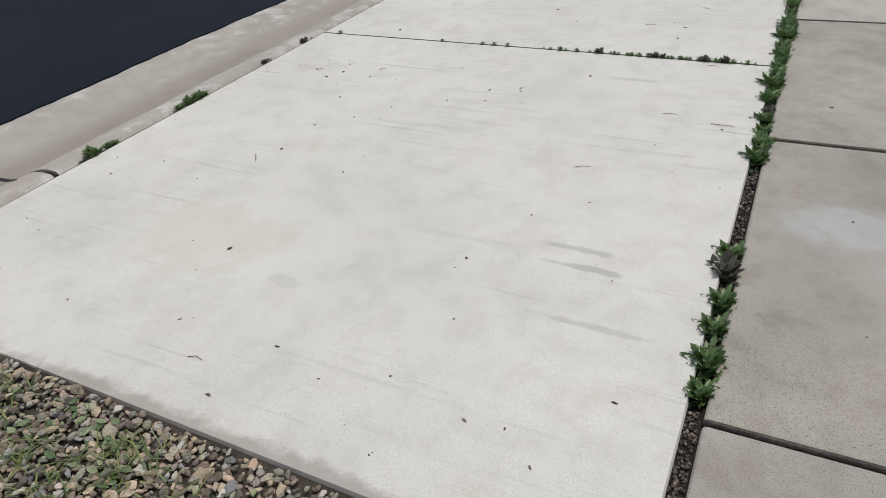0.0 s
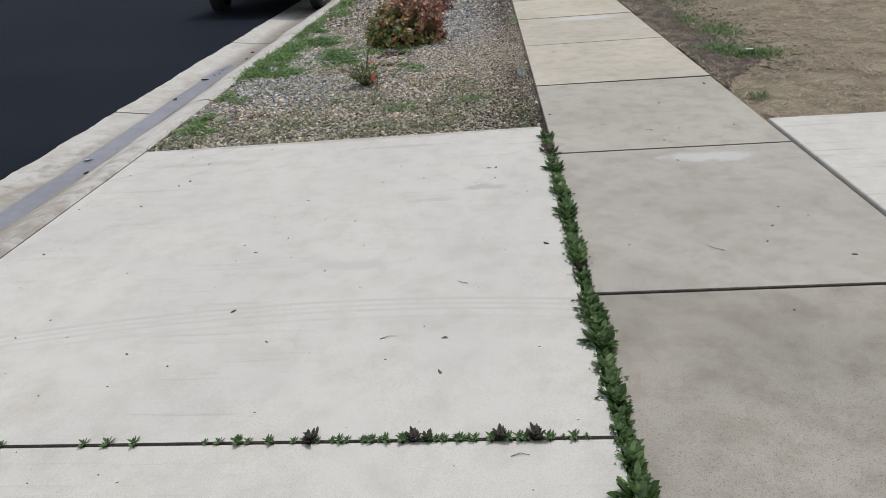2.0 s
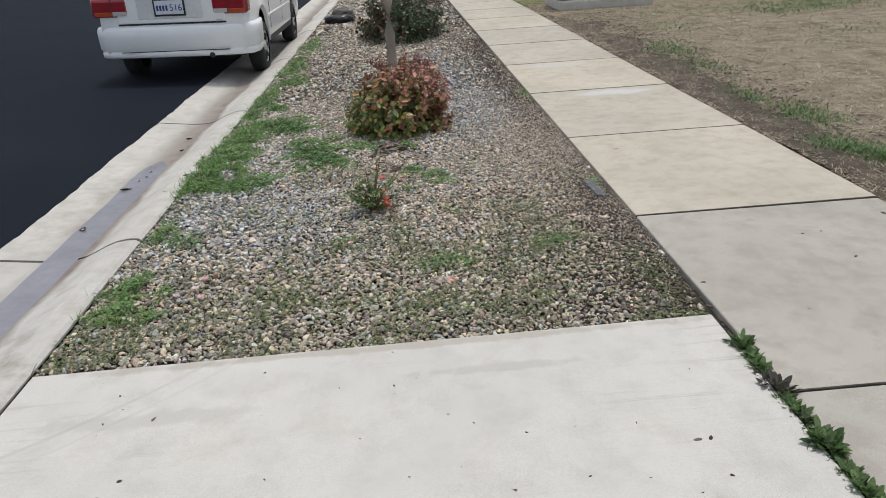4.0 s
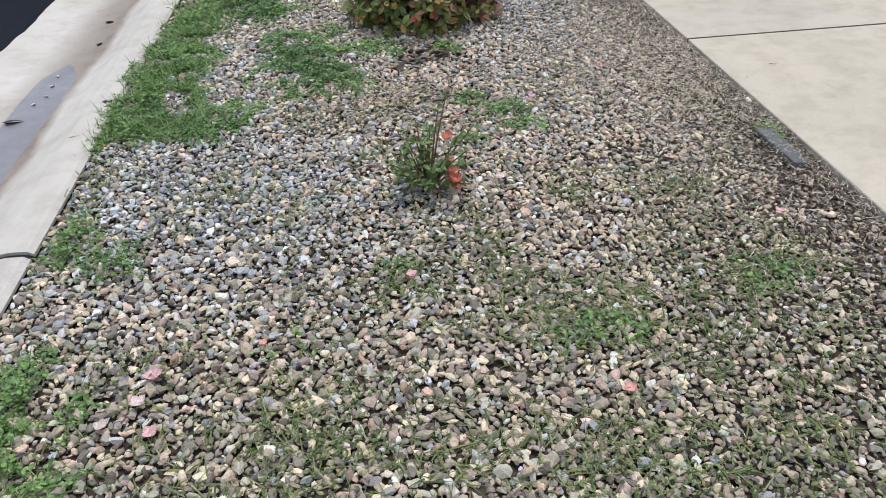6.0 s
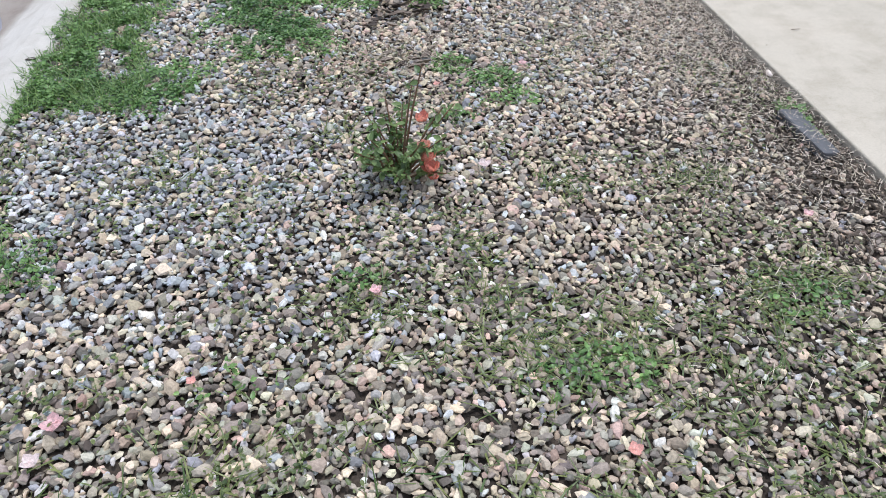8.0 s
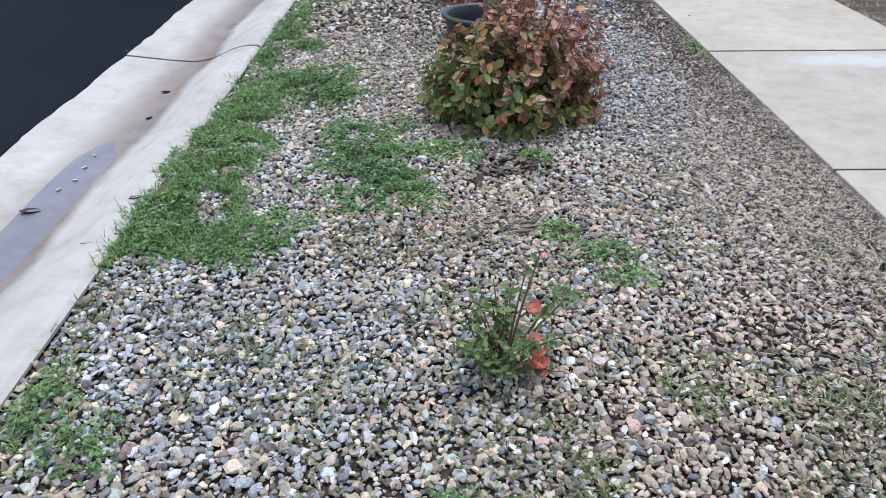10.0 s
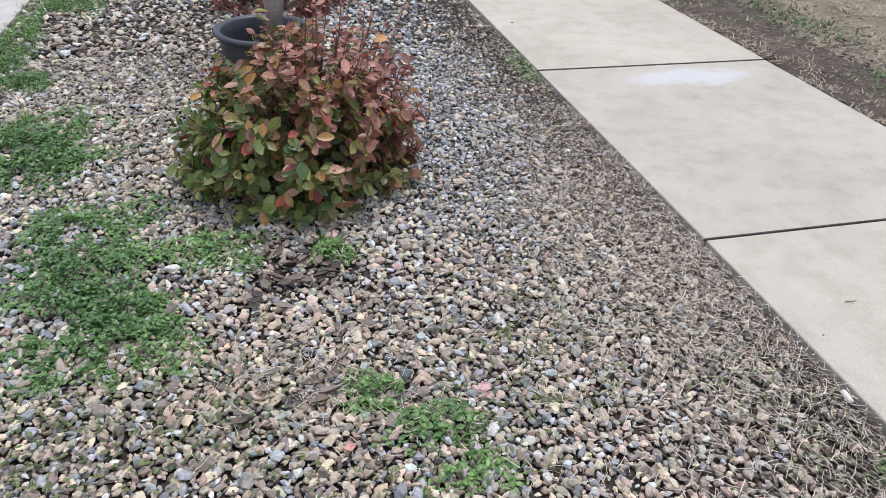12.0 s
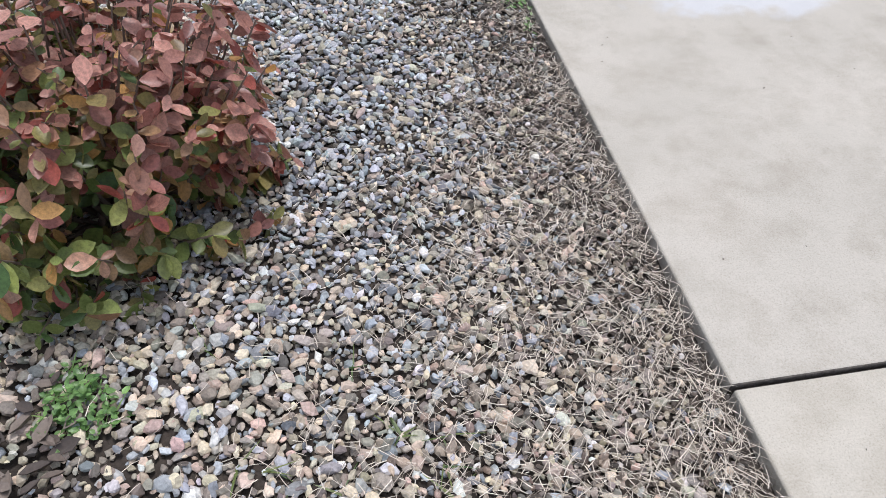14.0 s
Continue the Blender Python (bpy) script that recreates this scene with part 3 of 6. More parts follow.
# bare soil margin along the sidewalk
bm = bmesh.new()
rows = []
for y in steps(0.7, 10.3, 0.035):
    e = min(1.0, (y - 0.7) / 0.8, (10.3 - y) / 1.5)
    w = (0.42 + 0.02 * y + 0.18 * noise.noise((y * 1.1, 3, 3)) + 0.10 * noise.noise((y * 4.1, 1, 3)) + 0.09 * noise.noise((y * 13.0, 1, 3))) * max(0.08, e)
    off = 0.05 * (0.5 + 0.5 * noise.noise((y * 1.7, 9, 1)))
    rows.append([bm.verts.new((1.284 + off + w * k / 5, y, lawn_z(1.284 + off + w * k / 5, y) + (0.006 if 0 < k < 5 else -0.004))) for k in range(6)])
for a, b in zip(rows, rows[1:]):
    for k in range(5):
        bm.faces.new((a[k], a[k + 1], b[k + 1], b[k]))
tagged(part("bare_soil", bm, M_BARE, None, "", True), "dark brown bare soil margin along the sidewalk", "soil", kind="structure")

# ---- foliage helpers ----
LEAF_V = np.array([(0, 0, 0), (0.3, 0.85, 0.0), (0.68, 0.7, 0.0), (1, 0, 0), (0.68, -0.7, 0), (0.3, -0.85, 0), (0.32, 0, -1), (0.7, 0, -1)], float)
LEAF_F = np.array([(0, 6, 1), (6, 2, 1), (6, 7, 2), (7, 3, 2), (0, 5, 6), (6, 5, 4), (6, 4, 7), (7, 4, 3)])
# a rounder outline for leaves seen close by: base, four points a side, tip, three on the midrib
BROAD_V = np.array([(0, 0, 0), (0.16, 0.42, 0), (0.40, 0.88, 0.15), (0.66, 0.94, 0.25), (0.87, 0.55, 0.1), (1, 0, -0.3), (0.87, -0.55, 0.1), (0.66, -0.94, 0.25), (0.40, -0.88, 0.15), (0.16, -0.42, 0), (0.2, 0, -0.7), (0.5, 0, -1), (0.8, 0, -0.8)], float)
BROAD_F = np.array([(0, 10, 1), (1, 10, 2), (10, 11, 2), (2, 11, 3), (11, 12, 3), (3, 12, 4), (12, 5, 4), (0, 9, 10), (9, 8, 10), (10, 8, 11), (8, 7, 11), (11, 7, 12), (7, 6, 12), (12, 6, 5)])


def unit(v):
    return v / np.maximum(np.linalg.norm(v, axis=-1, keepdims=True), 1e-6)


def leaf_arrays(pos, along, face, length, half, col, fold=0.12, curl=0.15, broad=False):
    """Folded, curled oval leaves: base, direction, facing, length and half width of each."""
    n = len(pos)
    d = unit(along)
    s = unit(np.cross(face, d))
    u = np.cross(d, s)
    t, faces = (BROAD_V, BROAD_F) if broad else (LEAF_V, LEAF_F)
    z = t[None, :, 2] * (fold * half)[:, None] * 2 - (curl * length)[:, None] * t[None, :, 0] ** 2
    v = pos[:, None, :] + d[:, None, :] * (t[None, :, 0:1] * length[:, None, None]) + s[:, None, :] * (t[None, :, 1:2] * half[:, None, None]) + u[:, None, :] * z[:, :, None]
    f = faces[None] + (np.arange(n) * len(t))[:, None, None]
    return v.reshape(-1, 3), f.reshape(-1, 3), np.repeat(col, len(t), 0)


def ribbons(pos, along, up, length, half, col, bend, flat=False):
    """Grass blades and straws: tapering bent strips of three pieces."""
    n = len(pos)
    d, u = unit(along), unit(up)
    s = unit(np.cross(d, np.array((0.0, 0.0, 1.0)) if flat else u) + 1e-4)
    vs = []
    for k, (f, w) in enumerate(((0, 1.0), (0.4, 0.9), (0.75, 0.6), (1.0, 0.12))):
        c = pos + d * (length * f)[:, None] + u * (bend * length * f * f)[:, None]
        vs += [c - s * (half * w)[:, None], c + s * (half * w)[:, None]]
    v = np.stack(vs, 1)
    q = np.array([(0, 1, 3, 2), (2, 3, 5, 4), (4, 5, 7, 6)])
    f = q[None] + (np.arange(n) * 8)[:, None, None]
    return v.reshape(-1, 3), f.reshape(-1, 4), np.repeat(col, 8, 0)


def blend(a, b, t):
    return a + (b - a) * np.clip(t, 0, 1)[:, None]


M_BARK = plain("bark", (0.33, 0.27, 0.225), 0.9, 0.0, 0.3, 60.0, 0.006)
M_TWIG = plain("twig", (0.17, 0.125, 0.095), 0.85, 0.0, 0.3, 80.0, 0.001)
M_PLASTIC = plain("dark_grey_plastic", (0.055, 0.058, 0.066), 0.45, 0.0, 0.2, 18.0, 0.001)
M_WHITE_TAG = plain("white_tag", (0.8, 0.8, 0.78), 0.5)


# ---- shrubs ----
def shrub(name, at, rx, ry, h, stems, per, size, tint_at, seed, label, droop=0.1, shoots=0, lean=0.0):
    rs = np.random.RandomState(seed)
    root = thing(name, at, 0, label=label, category="shrub")
    bm = bmesh.new()
    P, D, N, L, C = [], [], [], [], []
    for i in range(stems):
        az = rs.uniform(0, 2 * np.pi)
        el = np.arcsin(rs.uniform(-0.05, 1.0))
        r = rs.uniform(0.72, 1.04) if rs.uniform() > 0.16 else rs.uniform(1.04, 1.17)
        ce, se = np.cos(el), np.sin(el)
        ce = np.sign(ce) * abs(ce) ** 0.9
        tip = np.array([rx * r * ce * np.cos(az), ry * r * ce * np.sin(az), max(0.03, h * r * (0.06 + 0.94 * max(0, se) ** 0.9) * (1 + lean * ce * np.cos(az)))])
        foot = np.array([tip[0] * 0.2 + rs.normal(0, 0.03), tip[1] * 0.2 + rs.normal(0, 0.03), 0.0])
        midp = foot * 0.45 + tip * 0.55 + np.array([tip[0] * 0.12, tip[1] * 0.12, -0.03 + 0.05 * rs.uniform()]) * (1 if se < 0.6 else 0.3)
        pts = [foot, foot * 0.6 + midp * 0.4, midp, midp * 0.45 + tip * 0.55, tip]
        add_tube(bm, pts, [0.006, 0.005, 0.004, 0.003, 0.0015], 4, False)
        for k in range(per):
            f = 0.42 + 0.60 * (k + rs.uniform(0, 0.8)) / per
            g = min(f, 1.0) * 4
            j = min(3, int(g))
            p = pts[j] + (pts[j + 1] - pts[j]) * (g - j)
            sd = pts[min(4, j + 1)] - pts[j]
            sd = sd / max(1e-6, np.linalg.norm(sd))
            side = rs.normal(0, 1, 3)
            side -= sd * side.dot(sd)
            side /= max(1e-6, np.linalg.norm(side))
            d = side * 0.9 + sd * rs.uniform(0.2, 0.9) + np.array([0, 0, rs.uniform(-0.5, 0.25) - droop])
            out = p / np.array([rx, ry, h])
            nn = np.array([out[0], out[1], out[2] + 0.4]) + rs.normal(0, 0.55, 3)
            P.append(p), D.append(d), N.append(nn)
            L.append(size * rs.uniform(0.6, 1.25))
    # thin upright shoots standing out of the top
    for i in range(shoots):
        az, q = rs.uniform(0, 2 * np.pi), np.sqrt(rs.uniform(0, 0.8))
        foot = np.array([rx * q * 0.85 * np.cos(az), ry * q * 0.85 * np.sin(az), h * (0.95 - 0.45 * q) * (1 + lean * q * np.cos(az))])
        tip = foot + np.array([foot[0] * 0.25 + rs.normal(0, 0.03), foot[1] * 0.25 + rs.normal(0, 0.03), rs.uniform(0.07, 0.24) * (0.55 + 0.45 * np.cos(az - 0.6))])
        add_tube(bm, [foot * 0.85, (foot + tip) / 2, tip], [0.003, 0.0025, 0.001], 4, False)
        for k in range(9):
            p = foot + (tip - foot) * (k + rs.uniform()) / 9
            P.append(p), D.append(np.append(rs.normal(0, 1, 2), rs.uniform(0.1, 0.9))), N.append(rs.normal(0, 0.5, 3) + (0, 0, 0.8))
            L.append(size * rs.uniform(0.4, 0.75))
    P, D, N, L = np.array(P), np.array(D), np.array(N), np.array(L)
    ok = P[:, 2] > 0.012
    P, D, N, L = P[ok], D[ok], N[ok], L[ok]
    C = tint_at(P / np.array([rx, ry, h]), rs)
    v, f, c = leaf_arrays(P, D, N, L, L * rs.uniform(0.25, 0.36, len(L)), C, 0.16, rs.uniform(0.05, 0.35, len(L)), True)
    part("branchwork", bm, M_TWIG, root)
    raw("foliage", v, f, M_LEAF, root, "", True, c)
    return root


def autumn(q, rs):
    n = len(q)
    u = 0.46 * q[:, 0] + 0.78 * q[:, 2] + 0.10 * q[:, 1] + rs.normal(0, 0.30, n)
    green = blend(np.tile((0.055, 0.105, 0.028), (n, 1)), np.tile((0.29, 0.32, 0.09), (n, 1)), rs.uniform(0, 1, n))
    olive = np.tile((0.30, 0.21, 0.075), (n, 1))
    bronze = blend(np.tile((0.22, 0.076, 0.060), (n, 1)), np.tile((0.55, 0.285, 0.215), (n, 1)), rs.uniform(0, 1, n))
    c = blend(green, olive, (u - 0.26) / 0.24)
    c = blend(c, bronze, (u - 0.46) / 0.24)
    red = rs.uniform(0, 1, n) < 0.04
    c[red] = (0.34, 0.085, 0.06)
    gold = rs.uniform(0, 1, n) < 0.05
    c[gold] = (0.46, 0.25, 0.08)
    return c * rs.uniform(0.75, 1.45, (n, 1))


def evergreen(q, rs):
    n = len(q)
    g = blend(np.tile((0.022, 0.050, 0.022), (n, 1)), np.tile((0.075, 0.115, 0.045), (n, 1)), rs.uniform(0, 1, n))
    warm = (rs.uniform(0, 1, n) < 0.25 * (q[:, 0] < -0.3)) | (rs.uniform(0, 1, n) < 0.08)
    g[warm] = (0.20, 0.085, 0.06)
    return g * rs.uniform(0.75, 1.3, (n, 1))


shrub("shrub", (-1.20, 3.27, -0.04), 0.405, 0.43, 0.50, 260, 17, 0.048, autumn, 5, "rounded shrub with green lower leaves turning bronze-red above", 0.15, 64, 0.22)
shrub("shrub", (-1.10, 8.65, -0.04), 0.66, 0.95, 0.82, 330, 15, 0.055, evergreen, 6, "broad dark green shrub with a few reddish leaves")


def redtop(q, rs):
    n = len(q)
    return blend(np.tile((0.20, 0.05, 0.045), (n, 1)), np.tile((0.30, 0.13, 0.10), (n, 1)), rs.uniform(0, 1, n))


shrub("shrub", (-1.18, 5.35, -0.04), 0.42, 0.30, 0.30, 70, 12, 0.045, redtop, 9, "low wine-red shrub beside the young tree")
shrub("shrub", (-0.35, 14.2, -0.04), 0.30, 0.30, 0.35, 40, 10, 0.06, redtop, 10, "small reddish shrub in the far gravel")

# ---- young tree in a plastic ring ----
ring = thing("planter_ring", (-1.285, 4.495, -0.045), 0, label="dark grey plastic root ring round the young tree", category="planter")
bm, _ = add_lathe(bmesh.new(), [(0.205, 0.0), (0.216, 0.10), (0.220, 0.135), (0.238, 0.140), (0.246, 0.150), (0.240, 0.160), (0.212, 0.160), (0.206, 0.150), (0.200, 0.10), (0.190, 0.0)], 48)
part("wall", bm, M_PLASTIC, ring, "", True)
bm, _r = add_lathe(bmesh.new(), [(0.195, 0.03), (0.13, 0.045), (0.02, 0.05)], 32)
part("soil", bm, M_SOIL, ring, "dark soil inside the ring")
bm = box((-0.055, -0.238, 0.06), (0.02, -0.224, 0.125), 0.003)
part("tag", bm, M_WHITE_TAG, ring, "blank white plastic tag")
tree = thing("tree", (-1.232, 4.51, 0.0), 0, label="young bare tree with a smooth grey-brown trunk", category="tree")
rs = random.Random(3)
part("trunk", add_tube(bmesh.new(), [(0, 0, 0), (0.004, 0, 0.25), (-0.004, 0.01, 0.55), (0.0, 0, 0.84), (0.01, 0.02, 0.93)], [0.060, 0.052, 0.050, 0.047, 0.043], 16), M_BARK, tree, "", True)


def limb(start, tip, r0, r1, parent):
    a, b = Vector(start), Vector(tip)
    m1 = a.lerp(b, 0.33) + Vector((0, 0, -0.06))
    m2 = a.lerp(b, 0.68) + Vector((0, 0, -0.04))
    part("limb", add_tube(bmesh.new(), [a, m1, m2, b], [r0, r0 * 0.85, r0 * 0.6, r1], 10), M_BARK, parent, "", True)
    return [a, m1, m2, b]


limbs = [limb((-0.005, 0.0, 0.86), (-1.15, 0.25, 1.75), 0.036, 0.010, tree), limb((0.0, 0.01, 0.90), (0.12, 0.2, 2.5), 0.042, 0.012, tree),
         limb((0.01, 0.01, 0.88), (0.85, 0.3, 2.0), 0.030, 0.009, tree)]
bm = bmesh.new()
for lm in limbs:
    for k in range(16):
        f = rs.uniform(0.35, 1.0) * 3
        j = min(2, int(f))
        p = lm[j].lerp(lm[j + 1], f - j)
        d = Vector((rs.gauss(0, 1), rs.gauss(0, 1), rs.uniform(0.2, 1.4))).normalized() * rs.uniform(0.3, 0.7)
        q = p + d * 0.5 + Vector((0, 0, 0.03))
        add_tube(bm, [p, q, p + d], [0.007, 0.004, 0.0015], 5)
        for e in range(3):
            o = q.lerp(p + d, rs.random())
            g = o + (d.normalized() + Vector((rs.gauss(0, 0.7), rs.gauss(0, 0.7), 0.2))) * 0.16
            add_tube(bm, [o, g], [0.003, 0.001], 4)
part("crown", bm, M_TWIG, tree, "thin leafless twigs")

# ---- small rose ----
rose = thing("rose_bush", (-1.37, 1.45, -0.045), 0, label="small straggly rose with coral blossoms in gravel", category="rose")
rs = np.random.RandomState(21)
bm = bmesh.new()
P, D, N, L = [], [], [], []
canes = []
for i in range(34):
    a, r = rs.uniform(0, 2 * np.pi), rs.uniform(0.05, 0.20)
    tip = np.array([r * np.cos(a) - 0.01, r * np.sin(a) * 0.8, rs.uniform(0.06, 0.23)])
    if i == 0:
        tip = np.array([0.075, 0.02, 0.36])
    if i == 1:
        tip = np.array([0.05, 0.05, 0.30])
    m = tip * 0.55 + np.array([0, 0, 0.02])
    add_tube(bm, [np.zeros(3), m, tip], [0.004, 0.003, 0.0015], 5)
    for k in range(16 if i > 1 else 6):
        f = rs.uniform(0.3, 1.0)
        p = m * min(1, f * 2) if f < 0.5 else m + (tip - m) * (f - 0.5) * 2
        P.append(p), D.append(rs.normal(0, 1, 3) * (1, 1, 0.5)), N.append(rs.normal(0, 0.5, 3) + (0, 0, 1.0)), L.append(rs.uniform(0.016, 0.034))
part("branchwork", bm, plain("rose_cane", (0.16, 0.09, 0.05), 0.7), rose)
n = len(P)
col = blend(np.tile((0.085, 0.15, 0.05), (n, 1)), np.tile((0.26, 0.36, 0.13), (n, 1)), rs.uniform(0, 1, n))
v, f, c = leaf_arrays(np.array(P), np.array(D), np.array(N), np.array(L), np.array(L) * 0.34, col, 0.15, np.full(n, 0.1))
raw("foliage", v, f, M_LEAF, rose, "", True, c)


def blossom(p, r, tint, seed, parent):
    rs = np.random.RandomState(seed)
    k = 16
    a = rs.uniform(0, 2 * np.pi, k)
    d = np.stack([np.cos(a), np.sin(a), rs.uniform(0.2, 1.6, k)], 1)
    col = np.tile(tint, (k, 1)) * rs.uniform(0.75, 1.25, (k, 1))
    v, f, c = leaf_arrays(np.tile(p, (k, 1)), d, np.tile((0, 0, 1.0), (k, 1)) - d * 0.5, np.full(k, r) * rs.uniform(0.7, 1.1, k), np.full(k, r * 0.5), col, 0.2, np.full(k, -0.2))
    return raw("blossom", v, f, M_LEAF, parent, "ruffled coral blossom", True, c)


for i, (p, r) in enumerate([((0.075, -0.04, 0.095), 0.034), ((0.085, -0.05, 0.065), 0.034), ((0.068, 0.0, 0.20), 0.030), ((0.07, -0.03, 0.13), 0.028), ((0.09, -0.06, 0.045), 0.022)]):
    blossom(np.array(p), r, (0.90, 0.40, 0.30) if i != 3 else (0.92, 0.52, 0.40), 40 + i, rose)

# ---- fallen petals and leaves ----
PINK, CORAL, PALE = (0.86, 0.55, 0.56), (0.84, 0.44, 0.38), (0.86, 0.72, 0.70)


def top_z(x, y):
    return bed_z(x, y) + 0.026


def petal(x, y, tint, r, seed):
    rs = np.random.RandomState(seed)
    k = 4
    a = rs.uniform(0, 2 * np.pi) + np.arange(k) * 1.5
    d = np.stack([np.cos(a), np.sin(a), np.full(k, 0.15)], 1)
    col = np.tile(tint, (k, 1)) * rs.uniform(0.85, 1.15, (k, 1))
    v, f, c = leaf_arrays(np.zeros((k, 3)), d, np.tile((0, 0, 1.0), (k, 1)), np.full(k, r), np.full(k, r * 0.6), col, 0.2, np.full(k, -0.25))
    ob = raw("rose_petals", v, f, M_LEAF, None, "", True, c)
    ob.matrix_basis = pose(x, y, top_z(x, y) + 0.006)
    return tagged(ob, "pale pink rose petals fallen on the pebbles" if tint != CORAL else "coral rose petals fallen on the pebbles", "petals", "fallen rose petals")


for i, (x, y, t, r) in enumerate([(-1.12, 1.45, PALE, 0.028), (-1.47, 0.97, PINK, 0.022), (-1.00, 0.47, CORAL, 0.022), (-2.13, 0.68, PINK, 0.032), (-2.15, 0.60, PALE, 0.026), (-2.22, 0.54, PALE, 0.022),
                                  (-2.10, 0.50, PINK, 0.026), (-1.20, 1.95, CORAL, 0.018), (-0.87, 2.06, PINK, 0.022), (-0.30, 1.10, PINK, 0.02), (-1.87, 0.75, CORAL, 0.016)]):
    petal(x, y, t, r * 0.8, 60 + i)


def dry_leaf(x, y, size, turn, tint, seed):
    rs = np.random.RandomState(seed)
    v, f, c = leaf_arrays(np.array([[-size / 2, 0, 0.004]]), np.array([[1, 0, 0.1]]), np.array([[0, 0.2, 1.0]]), np.array([size]), np.array([size * 0.27]), np.array([tint]), 0.35, np.array([0.25]))
    v = np.concatenate([v, v - np.array([0, 0, 0.0012])])
    f = np.concatenate([f, f[:, ::-1] + 8])
    ob = raw("dry_leaf", v, f, M_STRAW, None, "", True, np.concatenate([c, c]))
    ob.matrix_basis = pose(x, y, top_z(x, y) + 0.004, rs.uniform(-14, 14), rs.uniform(-14, 14), turn)
    return tagged(ob, "curled dry brown leaf lying on the pebbles", "leaf", "fallen dry leaves")


rs = random.Random(8)
spots = [(-1.42, 2.08, 0.11, 30), (-1.24, 2.55, 0.12, 100), (-1.32, 2.59, 0.10, -20), (-1.16, 2.61, 0.11, 200), (-1.24, 2.67, 0.11, 60), (-1.38, 2.52, 0.09, 140), (-1.20, 2.58, 0.10, 20), (-1.28, 2.64, 0.12, 160), (-1.26, 2.16, 0.10, 10), (-1.20, 2.20, 0.11, 70), (-1.30, 2.12, 0.08, 130), (-0.68, 3.72, 0.075, 10),
         (-0.58, 3.86, 0.06, 80), (-1.40, 0.79, 0.06, 80), (-2.05, 0.62, 0.07, 120), (-1.33, 2.30, 0.07, 10), (-1.18, 2.33, 0.06, -60), (-1.50, 2.28, 0.06, 75), (-0.52, 3.45, 0.05, 33)]
for k in range(40):
    px, py, sp = ((-1.25, 2.62, 0.075), (-1.25, 2.17, 0.07), (-1.38, 2.50, 0.05))[0 if k < 22 else (1 if k < 34 else 2)]
    spots.append((px + rs.gauss(0, sp), py + rs.gauss(0, sp), rs.uniform(0.06, 0.12), rs.uniform(0, 360)))
for k in range(16):
    a = rs.uniform(0, 6.28)
    spots.append((-1.2 + 0.47 * math.cos(a) * rs.uniform(0.8, 1.1), 3.28 + 0.46 * math.sin(a) * rs.uniform(0.85, 1.1), rs.uniform(0.04, 0.06), rs.uniform(0, 360)))
for i, (x, y, s, a) in enumerate(spots):
    dry_leaf(x, y, s * 0.52, a, rs.choice([(0.15, 0.115, 0.09), (0.22, 0.175, 0.14), (0.09, 0.07, 0.058), (0.28, 0.235, 0.19)]), 80 + i)

# litter in the gutter
def gutter_bit(x, y, z, size, turn, tint, label):
    v, f, c = leaf_arrays(np.array([[-size / 2, 0, 0.006]]), np.array([[1, 0, 0.1]]), np.array([[0, 0.2, 1.0]]), np.array([size]), np.array([size * 0.34]), np.array([tint]), 0.3, np.array([0.2]))
    v = np.concatenate([v, v - np.array([0, 0, 0.0012])])
    f = np.concatenate([f, f[:, ::-1] + 8])
    ob = raw("gutter_leaf", v, f, M_STRAW, None, "", True, np.concatenate([c, c]))
    ob.matrix_basis = pose(x, y, z, 0, 0, turn)
    return tagged(ob, label, "leaf", "litter in the gutter")


for x, y, size, turn, dark in ((-3.10, 2.41, 0.085, 10, True), (-3.11, 1.69, 0.07, 120, True), (-3.08, 0.12, 0.075, 40, False), (-3.07, 2.58, 0.03, 80, False), (-3.04, 2.66, 0.025, 15, False), (-3.05, 2.78, 0.03, 60, False),
                               (-3.06, 2.90, 0.022, 150, False), (-2.98, 3.35, 0.045, 70, True), (-3.02, 3.72, 0.05, 20, True), (-2.96, -0.14, 0.06, 100, True), (-2.66, 2.36, 0.05, 30, True)):
    gutter_bit(x, y, -0.0965 if x < -2.9 and y < 3.06 else (-0.104 if x < -2.9 else -0.014), size, turn, (0.07, 0.055, 0.045) if dark else (0.62, 0.61, 0.60),
               "dark sodden leaf lying in the gutter" if dark else "pale scrap lying in the wet gutter")

# odd pieces on the gravel
slate = thing("slate_piece", (-0.088, 1.48, -0.018), 4, label="broken grey slate strip half buried beside the sidewalk", category="stone")
bm = box((-0.03, -0.13, -0.02), (0.03, 0.13, 0.018), 0.006)
for vv in bm.verts:
    vv.co += Vector((0.016 * noise.noise(vv.co * 9), 0.02 * noise.noise(vv.co * 7 + Vector((3, 0, 0))), 0.008 * noise.noise(vv.co * 12)))
part("slab", bm, plain("slate", (0.10, 0.103, 0.112), 0.7, 0, 0.25, 25, 0.004), slate)
for x, y, a in ((-0.028, 1.86, 80), (-0.03, 0.56, 100)):
    ob = part("shell_chip", box((-0.02, -0.008, 0), (0.02, 0.008, 0.012), 0.005), plain("shell", (0.75, 0.66, 0.60), 0.5))
    ob.matrix_basis = pose(x, y, top_z(x, y) - 0.002, 20, 0, a)
    tagged(ob, "pale broken shell chip against the slab edge", "shell", "shell chips")

